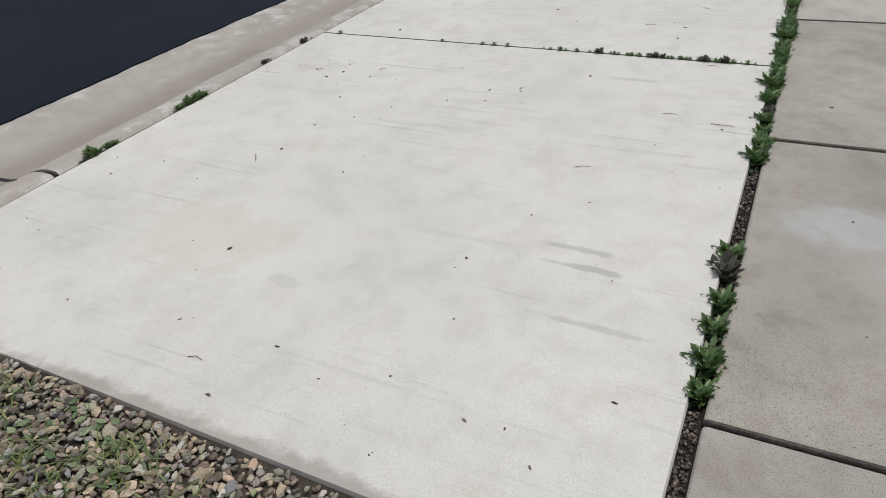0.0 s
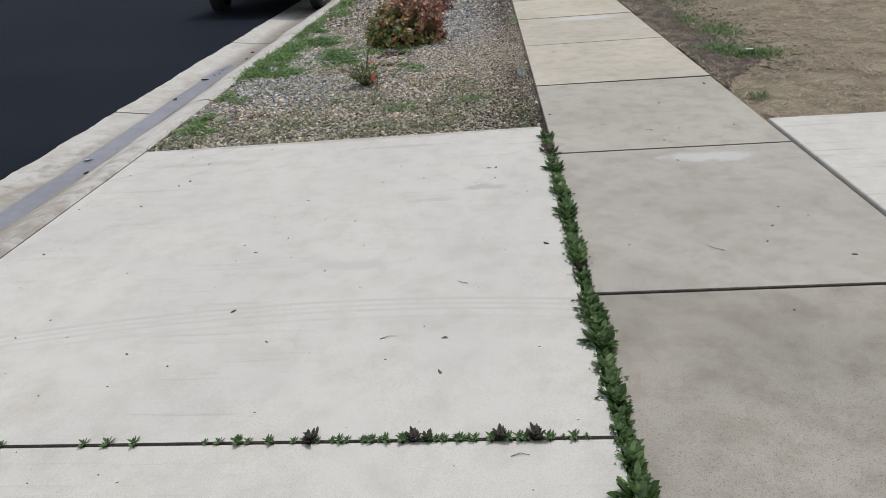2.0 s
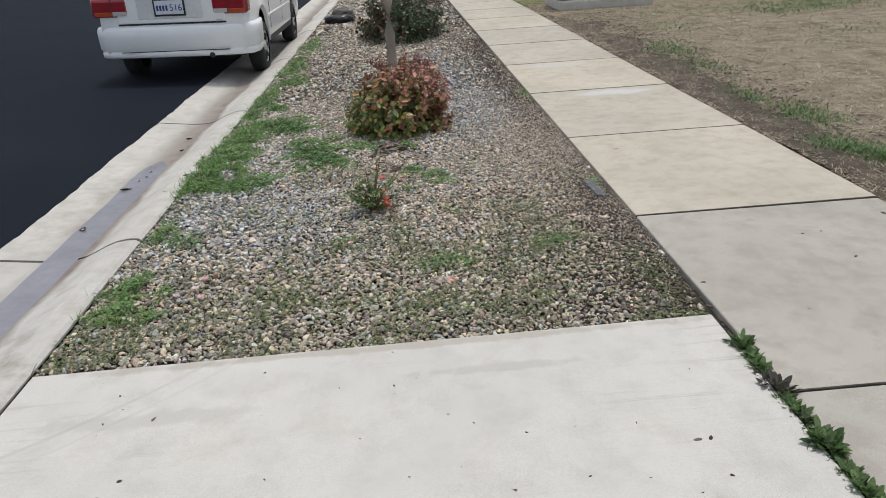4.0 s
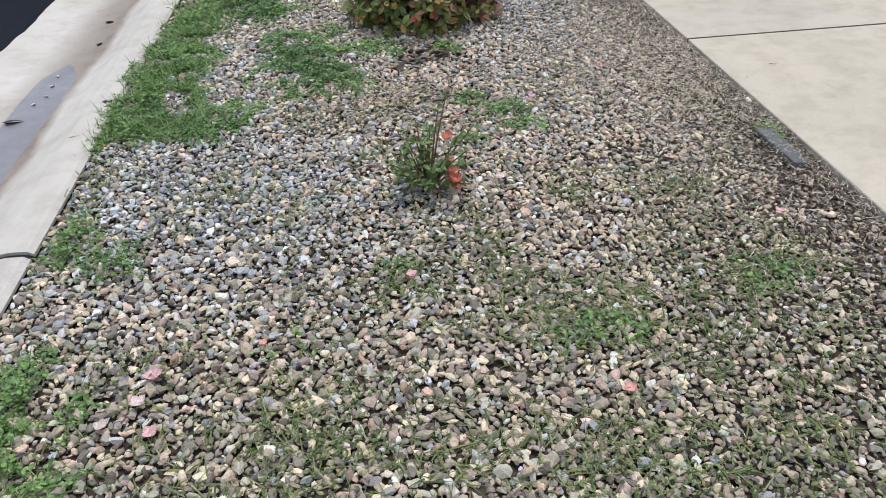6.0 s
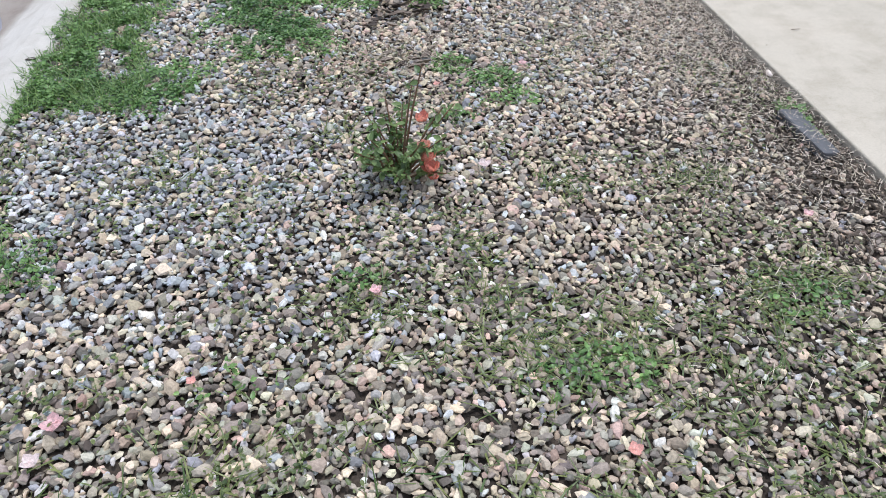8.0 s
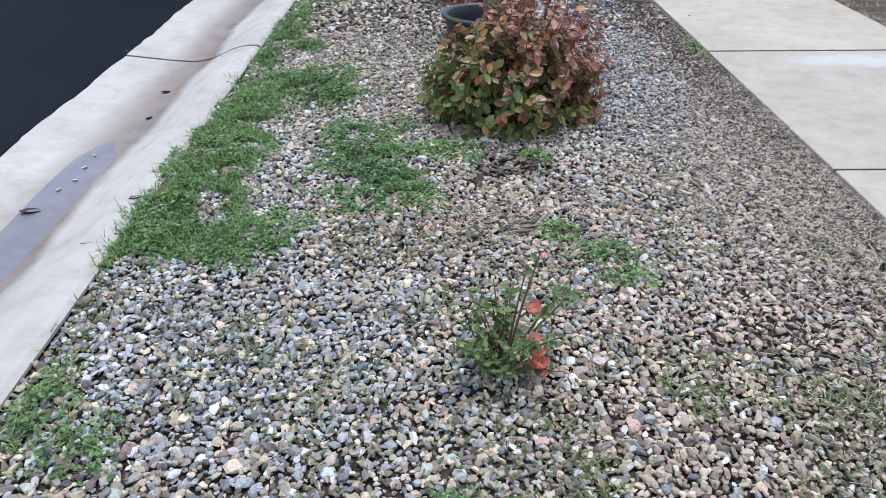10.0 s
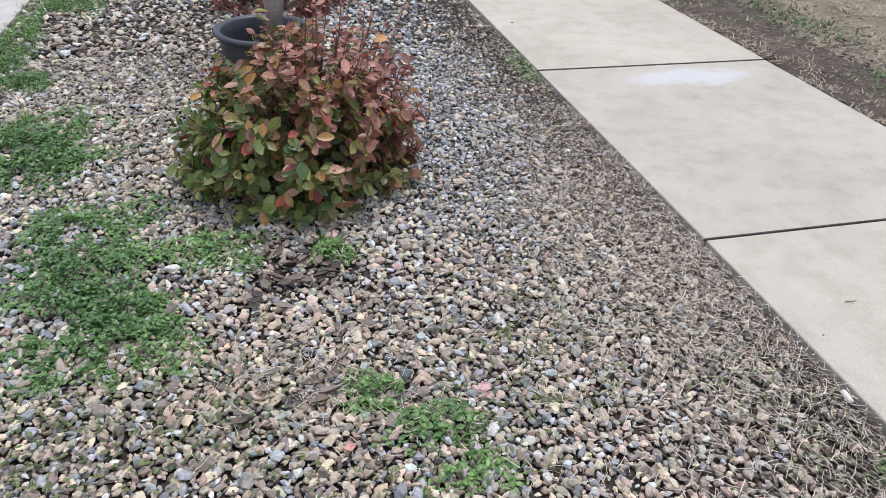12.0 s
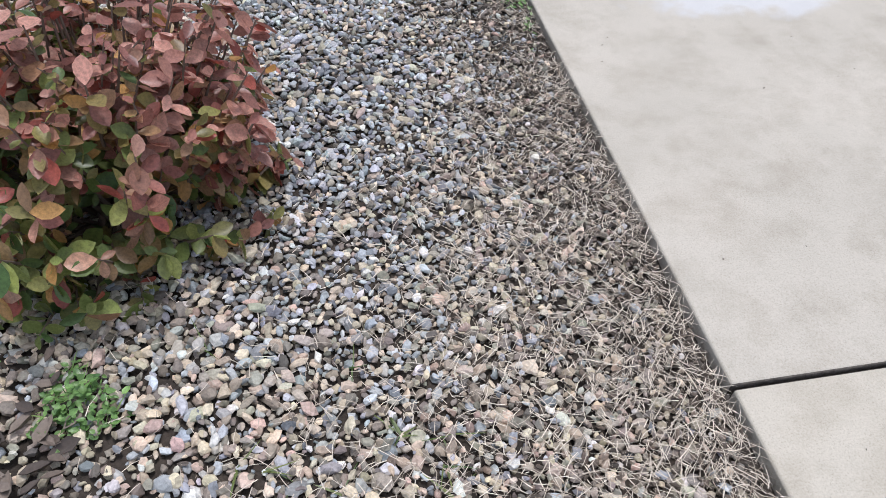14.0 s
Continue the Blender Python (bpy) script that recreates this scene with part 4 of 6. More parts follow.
# ---- green patches between the pebbles ----
PATCH = [(-2.25, 3.62, 0.37, 0.25, 1.0), (-2.46, 2.85, 0.20, 0.42, 1.2), (-2.44, 2.30, 0.22, 0.36, 1.1), (-2.50, 2.05, 0.14, 0.14, 1.0), (-2.14, 2.10, 0.14, 0.20, 1.0), (-2.28, 2.02, 0.12, 0.10, 0.9),
         (-2.45, 3.32, 0.17, 0.34, 1.0), (-2.12, 3.42, 0.24, 0.16, 0.8), (-2.52, 4.05, 0.09, 0.22, 0.8), (-1.84, 2.70, 0.24, 0.34, 1.0), (-1.72, 2.42, 0.19, 0.18, 1.1), (-1.95, 2.98, 0.14, 0.12, 0.7), (-1.50, 2.80, 0.16, 0.09, 0.7), (-1.72, 3.05, 0.14, 0.10, 0.4),
         (-2.34, 4.26, 0.12, 0.12, 1.0), (-2.50, 4.75, 0.11, 0.55, 0.9), (-2.35, 5.55, 0.20, 0.28, 0.6), (-2.46, 6.6, 0.15, 0.9, 0.55), (-2.45, 8.4, 0.14, 0.9, 0.4),
         (-1.12, 2.11, 0.09, 0.08, 0.9), (-1.00, 1.99, 0.11, 0.08, 0.9), (-0.95, 1.84, 0.09, 0.06, 0.7), (-1.16, 1.75, 0.06, 0.05, 0.5), (-1.16, 2.69, 0.07, 0.08, 0.9), (-1.40, 2.68, 0.06, 0.05, 0.7),
         (-2.43, 0.66, 0.15, 0.14, 0.8), (-2.42, 0.44, 0.18, 0.12, 0.7), (-2.36, 1.18, 0.12, 0.10, 0.35), (-2.50, 1.32, 0.08, 0.16, 0.5), (-0.05, 4.10, 0.05, 0.28, 0.7), (-0.07, 1.58, 0.04, 0.14, 0.6),
         (-1.02, 0.68, 0.16, 0.07, 0.4), (-1.50, 1.03, 0.06, 0.05, 0.4), (-0.47, 0.82, 0.10, 0.08, 0.4), (-1.78, 0.75, 0.10, 0.06, 0.3)]
rs = np.random.RandomState(31)
P, H = [], []
for cx, cy, rx, ry, dens in PATCH:
    k = int(dens * 16000 * rx * ry * math.pi)
    a, r = rs.uniform(0, 2 * np.pi, k), np.sqrt(rs.uniform(0, 1, k)) * rs.normal(1, 0.12, k)
    edge = 1 + 0.25 * np.sin(3 * a + cx * 9) + 0.15 * np.sin(7 * a + cy * 5)
    x, y = cx + rx * r * edge * np.cos(a), cy + ry * r * edge * np.sin(a)
    P.append(np.stack([x, y], 1)), H.append(np.clip(1.15 - r, 0.15, 1) * rs.uniform(0.25, 1.0, k) * 0.05)
P, H = np.concatenate(P), np.concatenate(H)
hole = np.array([noise.noise((a * 7, b * 7, 5)) for a, b in P])
clump = np.array([noise.noise((a * 19, b * 19, 1)) for a, b in P])
ok = (P[:, 0] > -2.66) & (P[:, 0] < -0.005) & (hole + 0.5 * clump > -0.30)
H *= np.clip(0.75 + 1.1 * clump, 0.25, 1.6)
P, H = P[ok], H[ok]
n = len(P)
z = np.array([bed_z(a, b) for a, b in P]) + 0.014 + H
a = rs.uniform(0, 2 * np.pi, n)
d = np.stack([np.cos(a), np.sin(a), rs.uniform(-0.3, 0.5, n)], 1)
L = rs.uniform(0.009, 0.022, n)
tone = np.clip(0.5 + 0.5 * np.array([noise.noise((p * 3, q * 3, 2)) for p, q in P]) + rs.normal(0, 0.2, n), 0, 1)
col = blend(np.tile((0.075, 0.17, 0.05), (n, 1)), np.tile((0.26, 0.43, 0.13), (n, 1)), tone) * rs.uniform(0.75, 1.2, (n, 1))
v, f, c = leaf_arrays(np.stack([P[:, 0], P[:, 1], z], 1), d, np.stack([rs.normal(0, 0.4, n), rs.normal(0, 0.4, n), np.ones(n)], 1), L, L * rs.uniform(0.25, 0.42, n), col, 0.15, np.full(n, 0.1))
tagged(raw("clover", v, f, M_LEAF, None, "", True, c), "bright green low clover and weeds matting the pebbles", "weeds", kind="stuff")

sel = np.concatenate([np.flatnonzero(P[:, 0] < -2.2)[::3], rs.permutation(len(P))[:6000]])
n = len(sel)
a = rs.uniform(0, 2 * np.pi, n)
col = blend(np.tile((0.075, 0.16, 0.045), (n, 1)), np.tile((0.29, 0.42, 0.13), (n, 1)), rs.uniform(0, 1, n))
v, f, c = ribbons(np.stack([P[sel, 0], P[sel, 1], z[sel] - H[sel] * 0.7], 1), np.stack([np.cos(a), np.sin(a), rs.uniform(0.4, 1.8, n)], 1), np.tile((0, 0, 1.0), (n, 1)), np.where(P[sel, 0] < -2.2, rs.uniform(0.03, 0.08, n), rs.uniform(0.015, 0.045, n)), rs.uniform(0.0009, 0.0019, n), col, rs.uniform(-0.6, 0.0, n))
tagged(raw("patch_grass", v, f, M_LEAF, None, "", False, c), "short green grass blades growing among the clover", "grass", kind="stuff")

# thin sprigs and grass tufts scattered over the gravel
T = [(-1.06, 0.75, 0.28, 0.14, 170), (-0.47, 0.85, 0.2, 0.12, 90), (-0.75, 0.62, 0.2, 0.15, 70), (-1.75, 0.5, 0.35, 0.25, 90), (-1.40, 0.35, 0.6, 0.2, 160), (-0.9, 0.25, 0.5, 0.15, 120), (-1.5, 0.95, 0.12, 0.1, 40),
     (-1.2, 0.95, 0.05, 0.25, 60), (-0.9, 1.35, 0.06, 0.10, 40), (-2.0, 1.6, 0.15, 0.1, 30), (-0.5, 1.3, 0.1, 0.1, 40), (-2.2, 0.3, 0.3, 0.2, 120), (-0.10, 0.45, 0.06, 0.4, 60), (-2.55, 3.0, 0.05, 1.6, 200),
     (-2.52, 6.6, 0.08, 1.5, 150), (-1.55, 1.7, 0.12, 0.1, 30), (-0.75, 2.2, 0.3, 0.3, 60), (-1.45, -5.82, 0.25, 0.08, 80), (-1.2, -5.70, 0.08, 0.08, 30), (-1.0, -5.75, 0.2, 0.1, 25), (-1.8, -5.7, 0.2, 0.1, 50)]
P = []
for cx, cy, rx, ry, k in T:
    P.append(np.stack([rs.normal(cx, rx * 0.6, k), rs.normal(cy, ry * 0.6, k)], 1))
P = np.concatenate(P)
P = P[(P[:, 0] > -2.63) & (P[:, 0] < -0.01) & ((P[:, 1] > 0.0) | (P[:, 1] < -5.6))]
P = np.repeat(P, 3, 0) + rs.normal(0, 0.006, (len(P) * 3, 2))
n = len(P)
a = rs.uniform(0, 2 * np.pi, n)
d = np.stack([np.cos(a), np.sin(a), rs.uniform(0.05, 0.7, n)], 1)
z = np.array([bed_z(p, q) + lift(q) * min(1, -p / 2.6) for p, q in P]) + 0.016
col = blend(np.tile((0.06, 0.12, 0.03), (n, 1)), np.tile((0.24, 0.27, 0.09), (n, 1)), rs.uniform(0, 1, n))
v, f, c = ribbons(np.stack([P[:, 0], P[:, 1], z], 1), d, np.tile((0, 0, 1.0), (n, 1)), rs.uniform(0.025, 0.075, n), rs.uniform(0.0012, 0.0026, n), col, rs.uniform(-0.5, 0.1, n))
tagged(raw("grass_sprigs", v, f, M_LEAF, None, "", False, c), "thin green grass sprigs between the pebbles", "grass", kind="stuff")
k = 17000
x, y = rs.uniform(-2.58, -0.04, k), 2.3 * rs.uniform(0.0, 1.0, k) ** 1.4
w = np.array([noise.noise((p * 2.6, q * 2.6, 9)) for p, q in zip(x, y)])
ok = w > rs.normal(0.12, 0.14, len(w))
x, y = x[ok], y[ok]
n = len(x)
a = rs.uniform(0, 2 * np.pi, n)
L = rs.uniform(0.008, 0.02, n)
col = blend(np.tile((0.05, 0.09, 0.025), (n, 1)), np.tile((0.22, 0.26, 0.09), (n, 1)), rs.uniform(0, 1, n))
v, f, c = leaf_arrays(np.stack([x, y, np.array([bed_z(p, q) for p, q in zip(x, y)]) + 0.020 + rs.uniform(0, 0.012, n)], 1), np.stack([np.cos(a), np.sin(a), rs.uniform(0, 0.4, n)], 1), np.tile((0.1, 0, 1.0), (n, 1)), L, L * 0.3, col, 0.15, np.full(n, 0.1))
tagged(raw("seedlings", v, f, M_LEAF, None, "", True, c), "tiny green seedlings sprouting between the pebbles", "weeds", kind="stuff")

# broad green and yellowing leaves among the near pebbles
n = 70
x, y = rs.normal(-1.38, 0.20, n), -5.63 - np.abs(rs.normal(0.06, 0.10, n))
a = rs.uniform(0, 2 * np.pi, n)
L = rs.uniform(0.014, 0.040, n)
col = blend(np.tile((0.07, 0.14, 0.05), (n, 1)), np.tile((0.34, 0.38, 0.20), (n, 1)), rs.uniform(0, 1, n))
z = np.array([bed_z(p, q) + lift(q) * min(1, -p / 2.6) for p, q in zip(x, y)]) + 0.024
v, f, c = leaf_arrays(np.stack([x, y, z], 1), np.stack([np.cos(a), np.sin(a), rs.uniform(0, 0.35, n)], 1), np.stack([rs.normal(0, 0.3, n), rs.normal(0, 0.3, n), np.ones(n)], 1), L, L * 0.3, col, 0.2, np.full(n, 0.15))
tagged(raw("weed_leaves", v, f, M_LEAF, None, "", True, c), "broad green weed leaves lying among the pebbles", "weeds", kind="stuff")

# dead straw, thickest along the sidewalk
k = 105000
x, y = -0.015 - np.abs(rs.normal(0, 0.45, k)), rs.uniform(0.3, 7.0, k)
den = 0.8 * np.exp(-(((y - 2.5) / 1.15) ** 2)) * (0.35 + 0.65 * np.exp(-((x + 0.30) / 0.42) ** 2)) + 0.30 * np.exp(-((x + 0.04) / 0.06) ** 2)
den *= 0.45 + 0.25 * np.array([noise.noise((p * 5, q * 5, 7)) for p, q in zip(x, y)])
den *= 1 - 0.85 * blob(x, y, -0.62, 3.6, 0.30, 0.5)
ok = (x > -1.45) & (rs.uniform(0, 1, k) < den)
x, y = x[ok], y[ok]
ex = 500
x, y = np.concatenate([x, rs.normal(-1.25, 0.16, ex)]), np.concatenate([y, rs.normal(2.18, 0.12, ex)])
n = len(x)
a = rs.uniform(0, 2 * np.pi, n)
z = np.array([bed_z(p, q) for p, q in zip(x, y)]) + 0.026 + rs.uniform(0, 0.014, n)
col = blend(np.tile((0.27, 0.215, 0.16), (n, 1)), np.tile((0.80, 0.71, 0.58), (n, 1)), rs.uniform(0, 1, n) ** 0.7)
v, f, c = ribbons(np.stack([x, y, z], 1), np.stack([np.cos(a), np.sin(a), rs.normal(0.02, 0.10, n)], 1), np.stack([-np.sin(a) * np.sign(rs.normal(0, 1, n)), np.cos(a) * np.sign(rs.normal(0, 1, n)), rs.uniform(0.1, 0.8, n)], 1), rs.uniform(0.012, 0.050, n), rs.uniform(0.0005, 0.0010, n), col, np.abs(rs.normal(0, 0.8, n)), True)
ok_v = v.copy()
ok_v[:, 0] = np.minimum(ok_v[:, 0], -0.003)
tagged(raw("dead_straw", ok_v, f, M_STRAW, None, "", False, c), "tangled pale dead grass straw lying over the gravel", "straw", kind="stuff")
# dark mulch crumbs along the slab edge
k = 9000
x, y = -0.012 - np.abs(rs.normal(0, 0.17, k)), rs.uniform(0.05, 8.0, k)
z = np.array([bed_z(p, q) for p, q in zip(x, y)]) + 0.010 + rs.uniform(0, 0.018, k)
s = rs.uniform(0.004, 0.013, k)
vv = np.einsum("nij,nvj->nvi", rotations(rs, k, 0.5), OCT_V[None] * (1 + rs.normal(0, 0.25, (k, len(OCT_V), 1))) * np.stack([s, s * 0.5, s * 0.35], 1)[:, None, :]) + np.stack([np.minimum(x, -0.014), y, z], 1)[:, None, :]
col = blend(np.tile((0.05, 0.04, 0.03), (k, 1)), np.tile((0.19, 0.145, 0.11), (k, 1)), rs.uniform(0, 1, k))
tagged(raw("mulch_crumbs", vv.reshape(-1, 3), (OCT_F[None] + (np.arange(k) * len(OCT_V))[:, None, None]).reshape(-1, 3), M_STONE, None, "", False, np.repeat(col, len(OCT_V), 0)), "dark brown mulch crumbs along the slab edge", "mulch", kind="stuff")


# ---- weeds in the joints ----
def weed_mesh(seed, size, leaves, dark):
    rs = np.random.RandomState(seed)
    a = rs.uniform(0, 2 * np.pi, leaves)
    el = rs.uniform(0.35, 1.5, leaves)
    d = np.stack([np.cos(a) * 0.75, np.sin(a), el], 1)
    L = size * rs.uniform(0.5, 1.15, leaves)
    lo, hi = ((0.045, 0.040, 0.032), (0.11, 0.10, 0.075)) if dark else ((0.048, 0.10, 0.036), (0.19, 0.285, 0.10))
    col = blend(np.tile(lo, (leaves, 1)), np.tile(hi, (leaves, 1)), rs.uniform(0, 1, leaves))
    p = np.stack([rs.normal(0, size * 0.1, leaves), rs.normal(0, size * 0.35, leaves), rs.uniform(0, size * 0.25, leaves)], 1)
    return leaf_arrays(p, d, np.stack([-d[:, 0] * 0.4, -d[:, 1] * 0.4, np.ones(leaves)], 1), L, L * rs.uniform(0.11, 0.22, leaves), col, 0.2, rs.uniform(0.0, 0.22, leaves), True)


protos = []
for i in range(6):
    v, f, c = weed_mesh(100 + i, (0.031, 0.036, 0.030, 0.036, 0.026, 0.036)[i], (105, 120, 95, 140, 18, 48)[i], i == 5)
    ob = thing("weed")
    raw("foliage", v, f, M_LEAF, ob, "", True, c)
    tagged(ob, ("leafy green weed growing in the slab joint", "leafy green weed growing in the slab joint", "leafy green weed growing in the slab joint", "bushy green weed growing in the slab joint",
                "tiny green weed sprouting from a joint", "dark withered weed clinging to the slab joint")[i], "weed", "weeds in the joints")
    protos.append(ob)
rs = random.Random(12)
used = set()


def sow(i, x, y, z, scale=1.0):
    m = pose(x, y, z, 0, 0, rs.uniform(-25, 25)) @ Matrix.Diagonal((scale, scale, scale, 1))
    if i not in used:
        used.add(i)
        protos[i].matrix_basis = m
    else:
        o = copy_thing(protos[i], m)
        o.matrix_basis = m


def apron_z(x, y):
    return (-0.024 + lift(y)) * (x / -2.606)


y = -5.0
while y < -0.2:
    dense = -3.15 < y
    gap = -4.35 < y < -3.78
    if not gap:
        sow(rs.choice([0, 1, 2, 3, 3]) if rs.random() > 0.1 else 5, -0.026 + rs.uniform(-0.008, 0.008), y, -0.024, rs.uniform(1.15, 1.85))
    y += rs.uniform(0.045, 0.075) if dense else rs.uniform(0.09, 0.15)
for y in (-3.62, -3.68, -3.57, -4.82):
    sow(5, -0.026, y, -0.03, 1.2)
for k in range(58):
    x = -0.12 - abs(rs.gauss(0, 0.8))
    if x > -2.55:
        sow(rs.choice([4, 4, 4, 4, 4, 5]), x, -2.79, apron_z(x, -2.79) + 0.002, rs.uniform(0.5, 1.0))
for y, s, i in ((-4.55, 1.2, 3), (-4.45, 0.9, 0), (-3.95, 1.1, 3), (-3.88, 1.2, 1), (-4.02, 1.0, 2), (-3.35, 0.9, 5), (-2.98, 1.0, 5), (-2.9, 0.6, 4)):
    sow(i, -2.612, y, lift(y) - 0.03, s)
for x, y, s in ((-2.66, 2.1, 0.7), (-2.65, 2.55, 0.6), (-2.64, 4.28, 0.8), (-2.63, 3.3, 0.6), (-3.45, 4.33, 0.6)):
    sow(4, x, y, -0.03 if x > -3 else -0.07, s)

# ---- lawn grass ----
rs = np.random.RandomState(51)
k = 9500
cx, cy = 1.285 + rs.exponential(2.2, k), rs.uniform(-0.08, 13.0, k)
k *= 10
x, y = np.repeat(cx, 10) + rs.normal(0, 0.022, k), np.repeat(cy, 10) + rs.normal(0, 0.022, k)
x = np.maximum(x, 1.285)
soil = np.exp(-((x - 1.62 - 0.05 * y) / (0.26 + 0.03 * y)) ** 2) * np.clip((y - 0.9) / 1.2, 0, 1) * np.clip((10.5 - y) / 2, 0, 1)
w1 = np.array([noise.noise((p * 1.6, q * 1.6, 3)) for p, q in zip(x, y)])
w2 = np.array([noise.noise((p * 0.8, q * 0.8, 8)) for p, q in zip(x, y)])
ok = (x < 8.5) & (rs.uniform(0, 1, k) > 0.7 * soil) & (w1 > -0.55)
x, y, w1, w2, soil = x[ok], y[ok], w1[ok], w2[ok], soil[ok]
green = 1.2 * blob(x, y, 1.82, 1.62, 0.22, 0.16) + 0.9 * blob(x, y, 1.60, 1.85, 0.20, 0.2) + 0.8 * blob(x, y, 1.75, 2.85, 0.20, 0.35) + 0.5 * blob(x, y, 1.75, 5.0, 0.3, 0.5) + 0.9 * blob(x, y, 6.5, 9.3, 2.6, 0.9) + 0.35 * np.clip(w2 * 2.2 - 0.25, 0, 1) * (x > 2.6) * (y > 3)
n = len(x)
g = rs.uniform(0, 1, n) < green
col = blend(np.tile((0.26, 0.21, 0.14), (n, 1)), np.tile((0.62, 0.53, 0.39), (n, 1)), rs.uniform(0, 1, n))
col[g] = blend(np.tile((0.06, 0.12, 0.03), (n, 1)), np.tile((0.17, 0.27, 0.07), (n, 1)), rs.uniform(0, 1, n))[g]
a = rs.uniform(0, 2 * np.pi, n)
d = np.stack([np.cos(a), np.sin(a), np.where(g, rs.uniform(0.3, 1.4, n), rs.uniform(0.05, 0.7, n))], 1)
z = np.array([lawn_z(p, q) for p, q in zip(x, y)]) + 0.002
far = 1 + 0.12 * np.clip(y, 0, 13)
v, f, c = ribbons(np.stack([x, y, z], 1), d, np.tile((0, 0, 1.0), (n, 1)), rs.uniform(0.02, 0.06, n), rs.uniform(0.0011, 0.0021, n) * far, col, rs.uniform(-0.5, 0.0, n))
v[:, 0] = np.maximum(v[:, 0], 1.262)
tagged(raw("lawn_grass", v, f, M_STRAW, None, "", False, c), "dry straw-coloured lawn with scattered green tufts", "grass", kind="stuff")
k = 6000
x, y = rs.normal(1.66, 0.26, k), rs.uniform(1.0, 10.0, k)
x = np.maximum(x + 0.04 * y, 1.31)
a = rs.uniform(0, 2 * np.pi, k)
L = rs.uniform(0.008, 0.04, k)
col = blend(np.tile((0.08, 0.06, 0.045), (k, 1)), np.tile((0.36, 0.31, 0.25), (k, 1)), rs.uniform(0, 1, k) ** 2)
v, f, c = leaf_arrays(np.stack([x, y, np.array([lawn_z(p, q) for p, q in zip(x, y)]) + 0.008], 1), np.stack([np.cos(a), np.sin(a), 0 * a], 1), np.tile((0.1, 0, 1.0), (k, 1)), L, L * 0.3, col, 0.2, np.full(k, 0.1))
tagged(raw("leaf_litter", v, f, M_STRAW, None, "", True, c), "dark leaf litter on bare soil beside the sidewalk", "litter", kind="stuff")
GREENS = [(1.78, 1.61, 0.18, 0.14, 1100), (1.61, 1.92, 0.16, 0.22, 800), (1.86, 2.75, 0.20, 0.38, 700), (1.72, 3.4, 0.16, 0.40, 350), (1.98, 5.9, 0.30, 0.50, 700), (1.95, 4.7, 0.25, 0.5, 350), (1.44, 0.45, 0.08, 0.08, 120),
          (5.2, 8.7, 1.2, 0.5, 1500), (6.6, 9.4, 1.6, 0.6, 3200), (4.6, 6.3, 0.9, 0.6, 300), (5.4, 5.2, 0.9, 0.6, 250), (2.6, 7.6, 0.6, 0.5, 250), (2.2, 13.2, 0.8, 0.9, 1500)]
x = np.concatenate([rs.normal(g_[0], g_[2] * 0.55, g_[4]) for g_ in GREENS])
y = np.concatenate([rs.normal(g_[1], g_[3] * 0.55, g_[4]) for g_ in GREENS])
x = np.maximum(x, 1.30)
n = len(x)
a = rs.uniform(0, 2 * np.pi, n)
col = blend(np.tile((0.055, 0.12, 0.03), (n, 1)), np.tile((0.16, 0.27, 0.075), (n, 1)), rs.uniform(0, 1, n))
v, f, c = ribbons(np.stack([x, y, np.array([lawn_z(p, q) for p, q in zip(x, y)]) + 0.004], 1), np.stack([np.cos(a), np.sin(a), rs.uniform(0.3, 1.6, n)], 1), np.tile((0, 0, 1.0), (n, 1)), rs.uniform(0.02, 0.06, n), rs.uniform(0.0016, 0.003, n) * (1 + 0.12 * np.clip(y, 0, 10)), col, rs.uniform(-0.5, 0.0, n))
tagged(raw("green_tufts", v, f, M_LEAF, None, "", False, c), "fresh green grass tufts growing in the dry lawn", "grass", kind="stuff")
card = part("paper_scrap", box((-0.035, -0.016, 0), (0.035, 0.016, 0.003), 0.001), plain("weathered_paper", (0.5, 0.49, 0.45), 0.7))
card.matrix_basis = pose(1.74, 1.58, lawn_z(1.74, 1.58) + 0.045, 4, 6, 25)
tagged(card, "small pale paper scrap caught on the lawn tuft", "litter")

# ---- specks and twigs on the concrete ----
rs = np.random.RandomState(61)
k = 420
x = np.concatenate([rs.uniform(-2.55, -0.1, 260), rs.uniform(0.03, 1.24, k - 260)])
y = np.concatenate([rs.uniform(-5.5, -0.06, 260), rs.uniform(-5.5, 6.0, k - 260)])
s = 0.0022 * rs.lognormal(0, 0.5, k)
z = np.where(x < 0, 0.006 + (-0.024 + 0.016 * np.clip(-y, 0, 5)) * (x / -2.606), 0.0) + s * 0.2
vv = np.einsum("nij,nvj->nvi", rotations(rs, k, 0.2), OCT_V[None] * (1 + rs.normal(0, 0.3, (k, len(OCT_V), 1))) * np.stack([s * rs.uniform(1, 2.6, k), s, s * 0.5], 1)[:, None, :]) + np.stack([x, y, z], 1)[:, None, :]
col = blend(np.tile((0.03, 0.027, 0.024), (k, 1)), np.tile((0.16, 0.13, 0.10), (k, 1)), rs.uniform(0, 1, k) ** 2)
tagged(raw("grit", vv.reshape(-1, 3), (OCT_F[None] + (np.arange(k) * len(OCT_V))[:, None, None]).reshape(-1, 3), M_STONE, None, "", False, np.repeat(col, len(OCT_V), 0)), "dark grit specks scattered on the concrete", "grit", kind="stuff")


def apron_top(x, y):
    return 0.006 + (-0.024 + lift(y)) * (x / -2.606) if x < 0 else 0.002


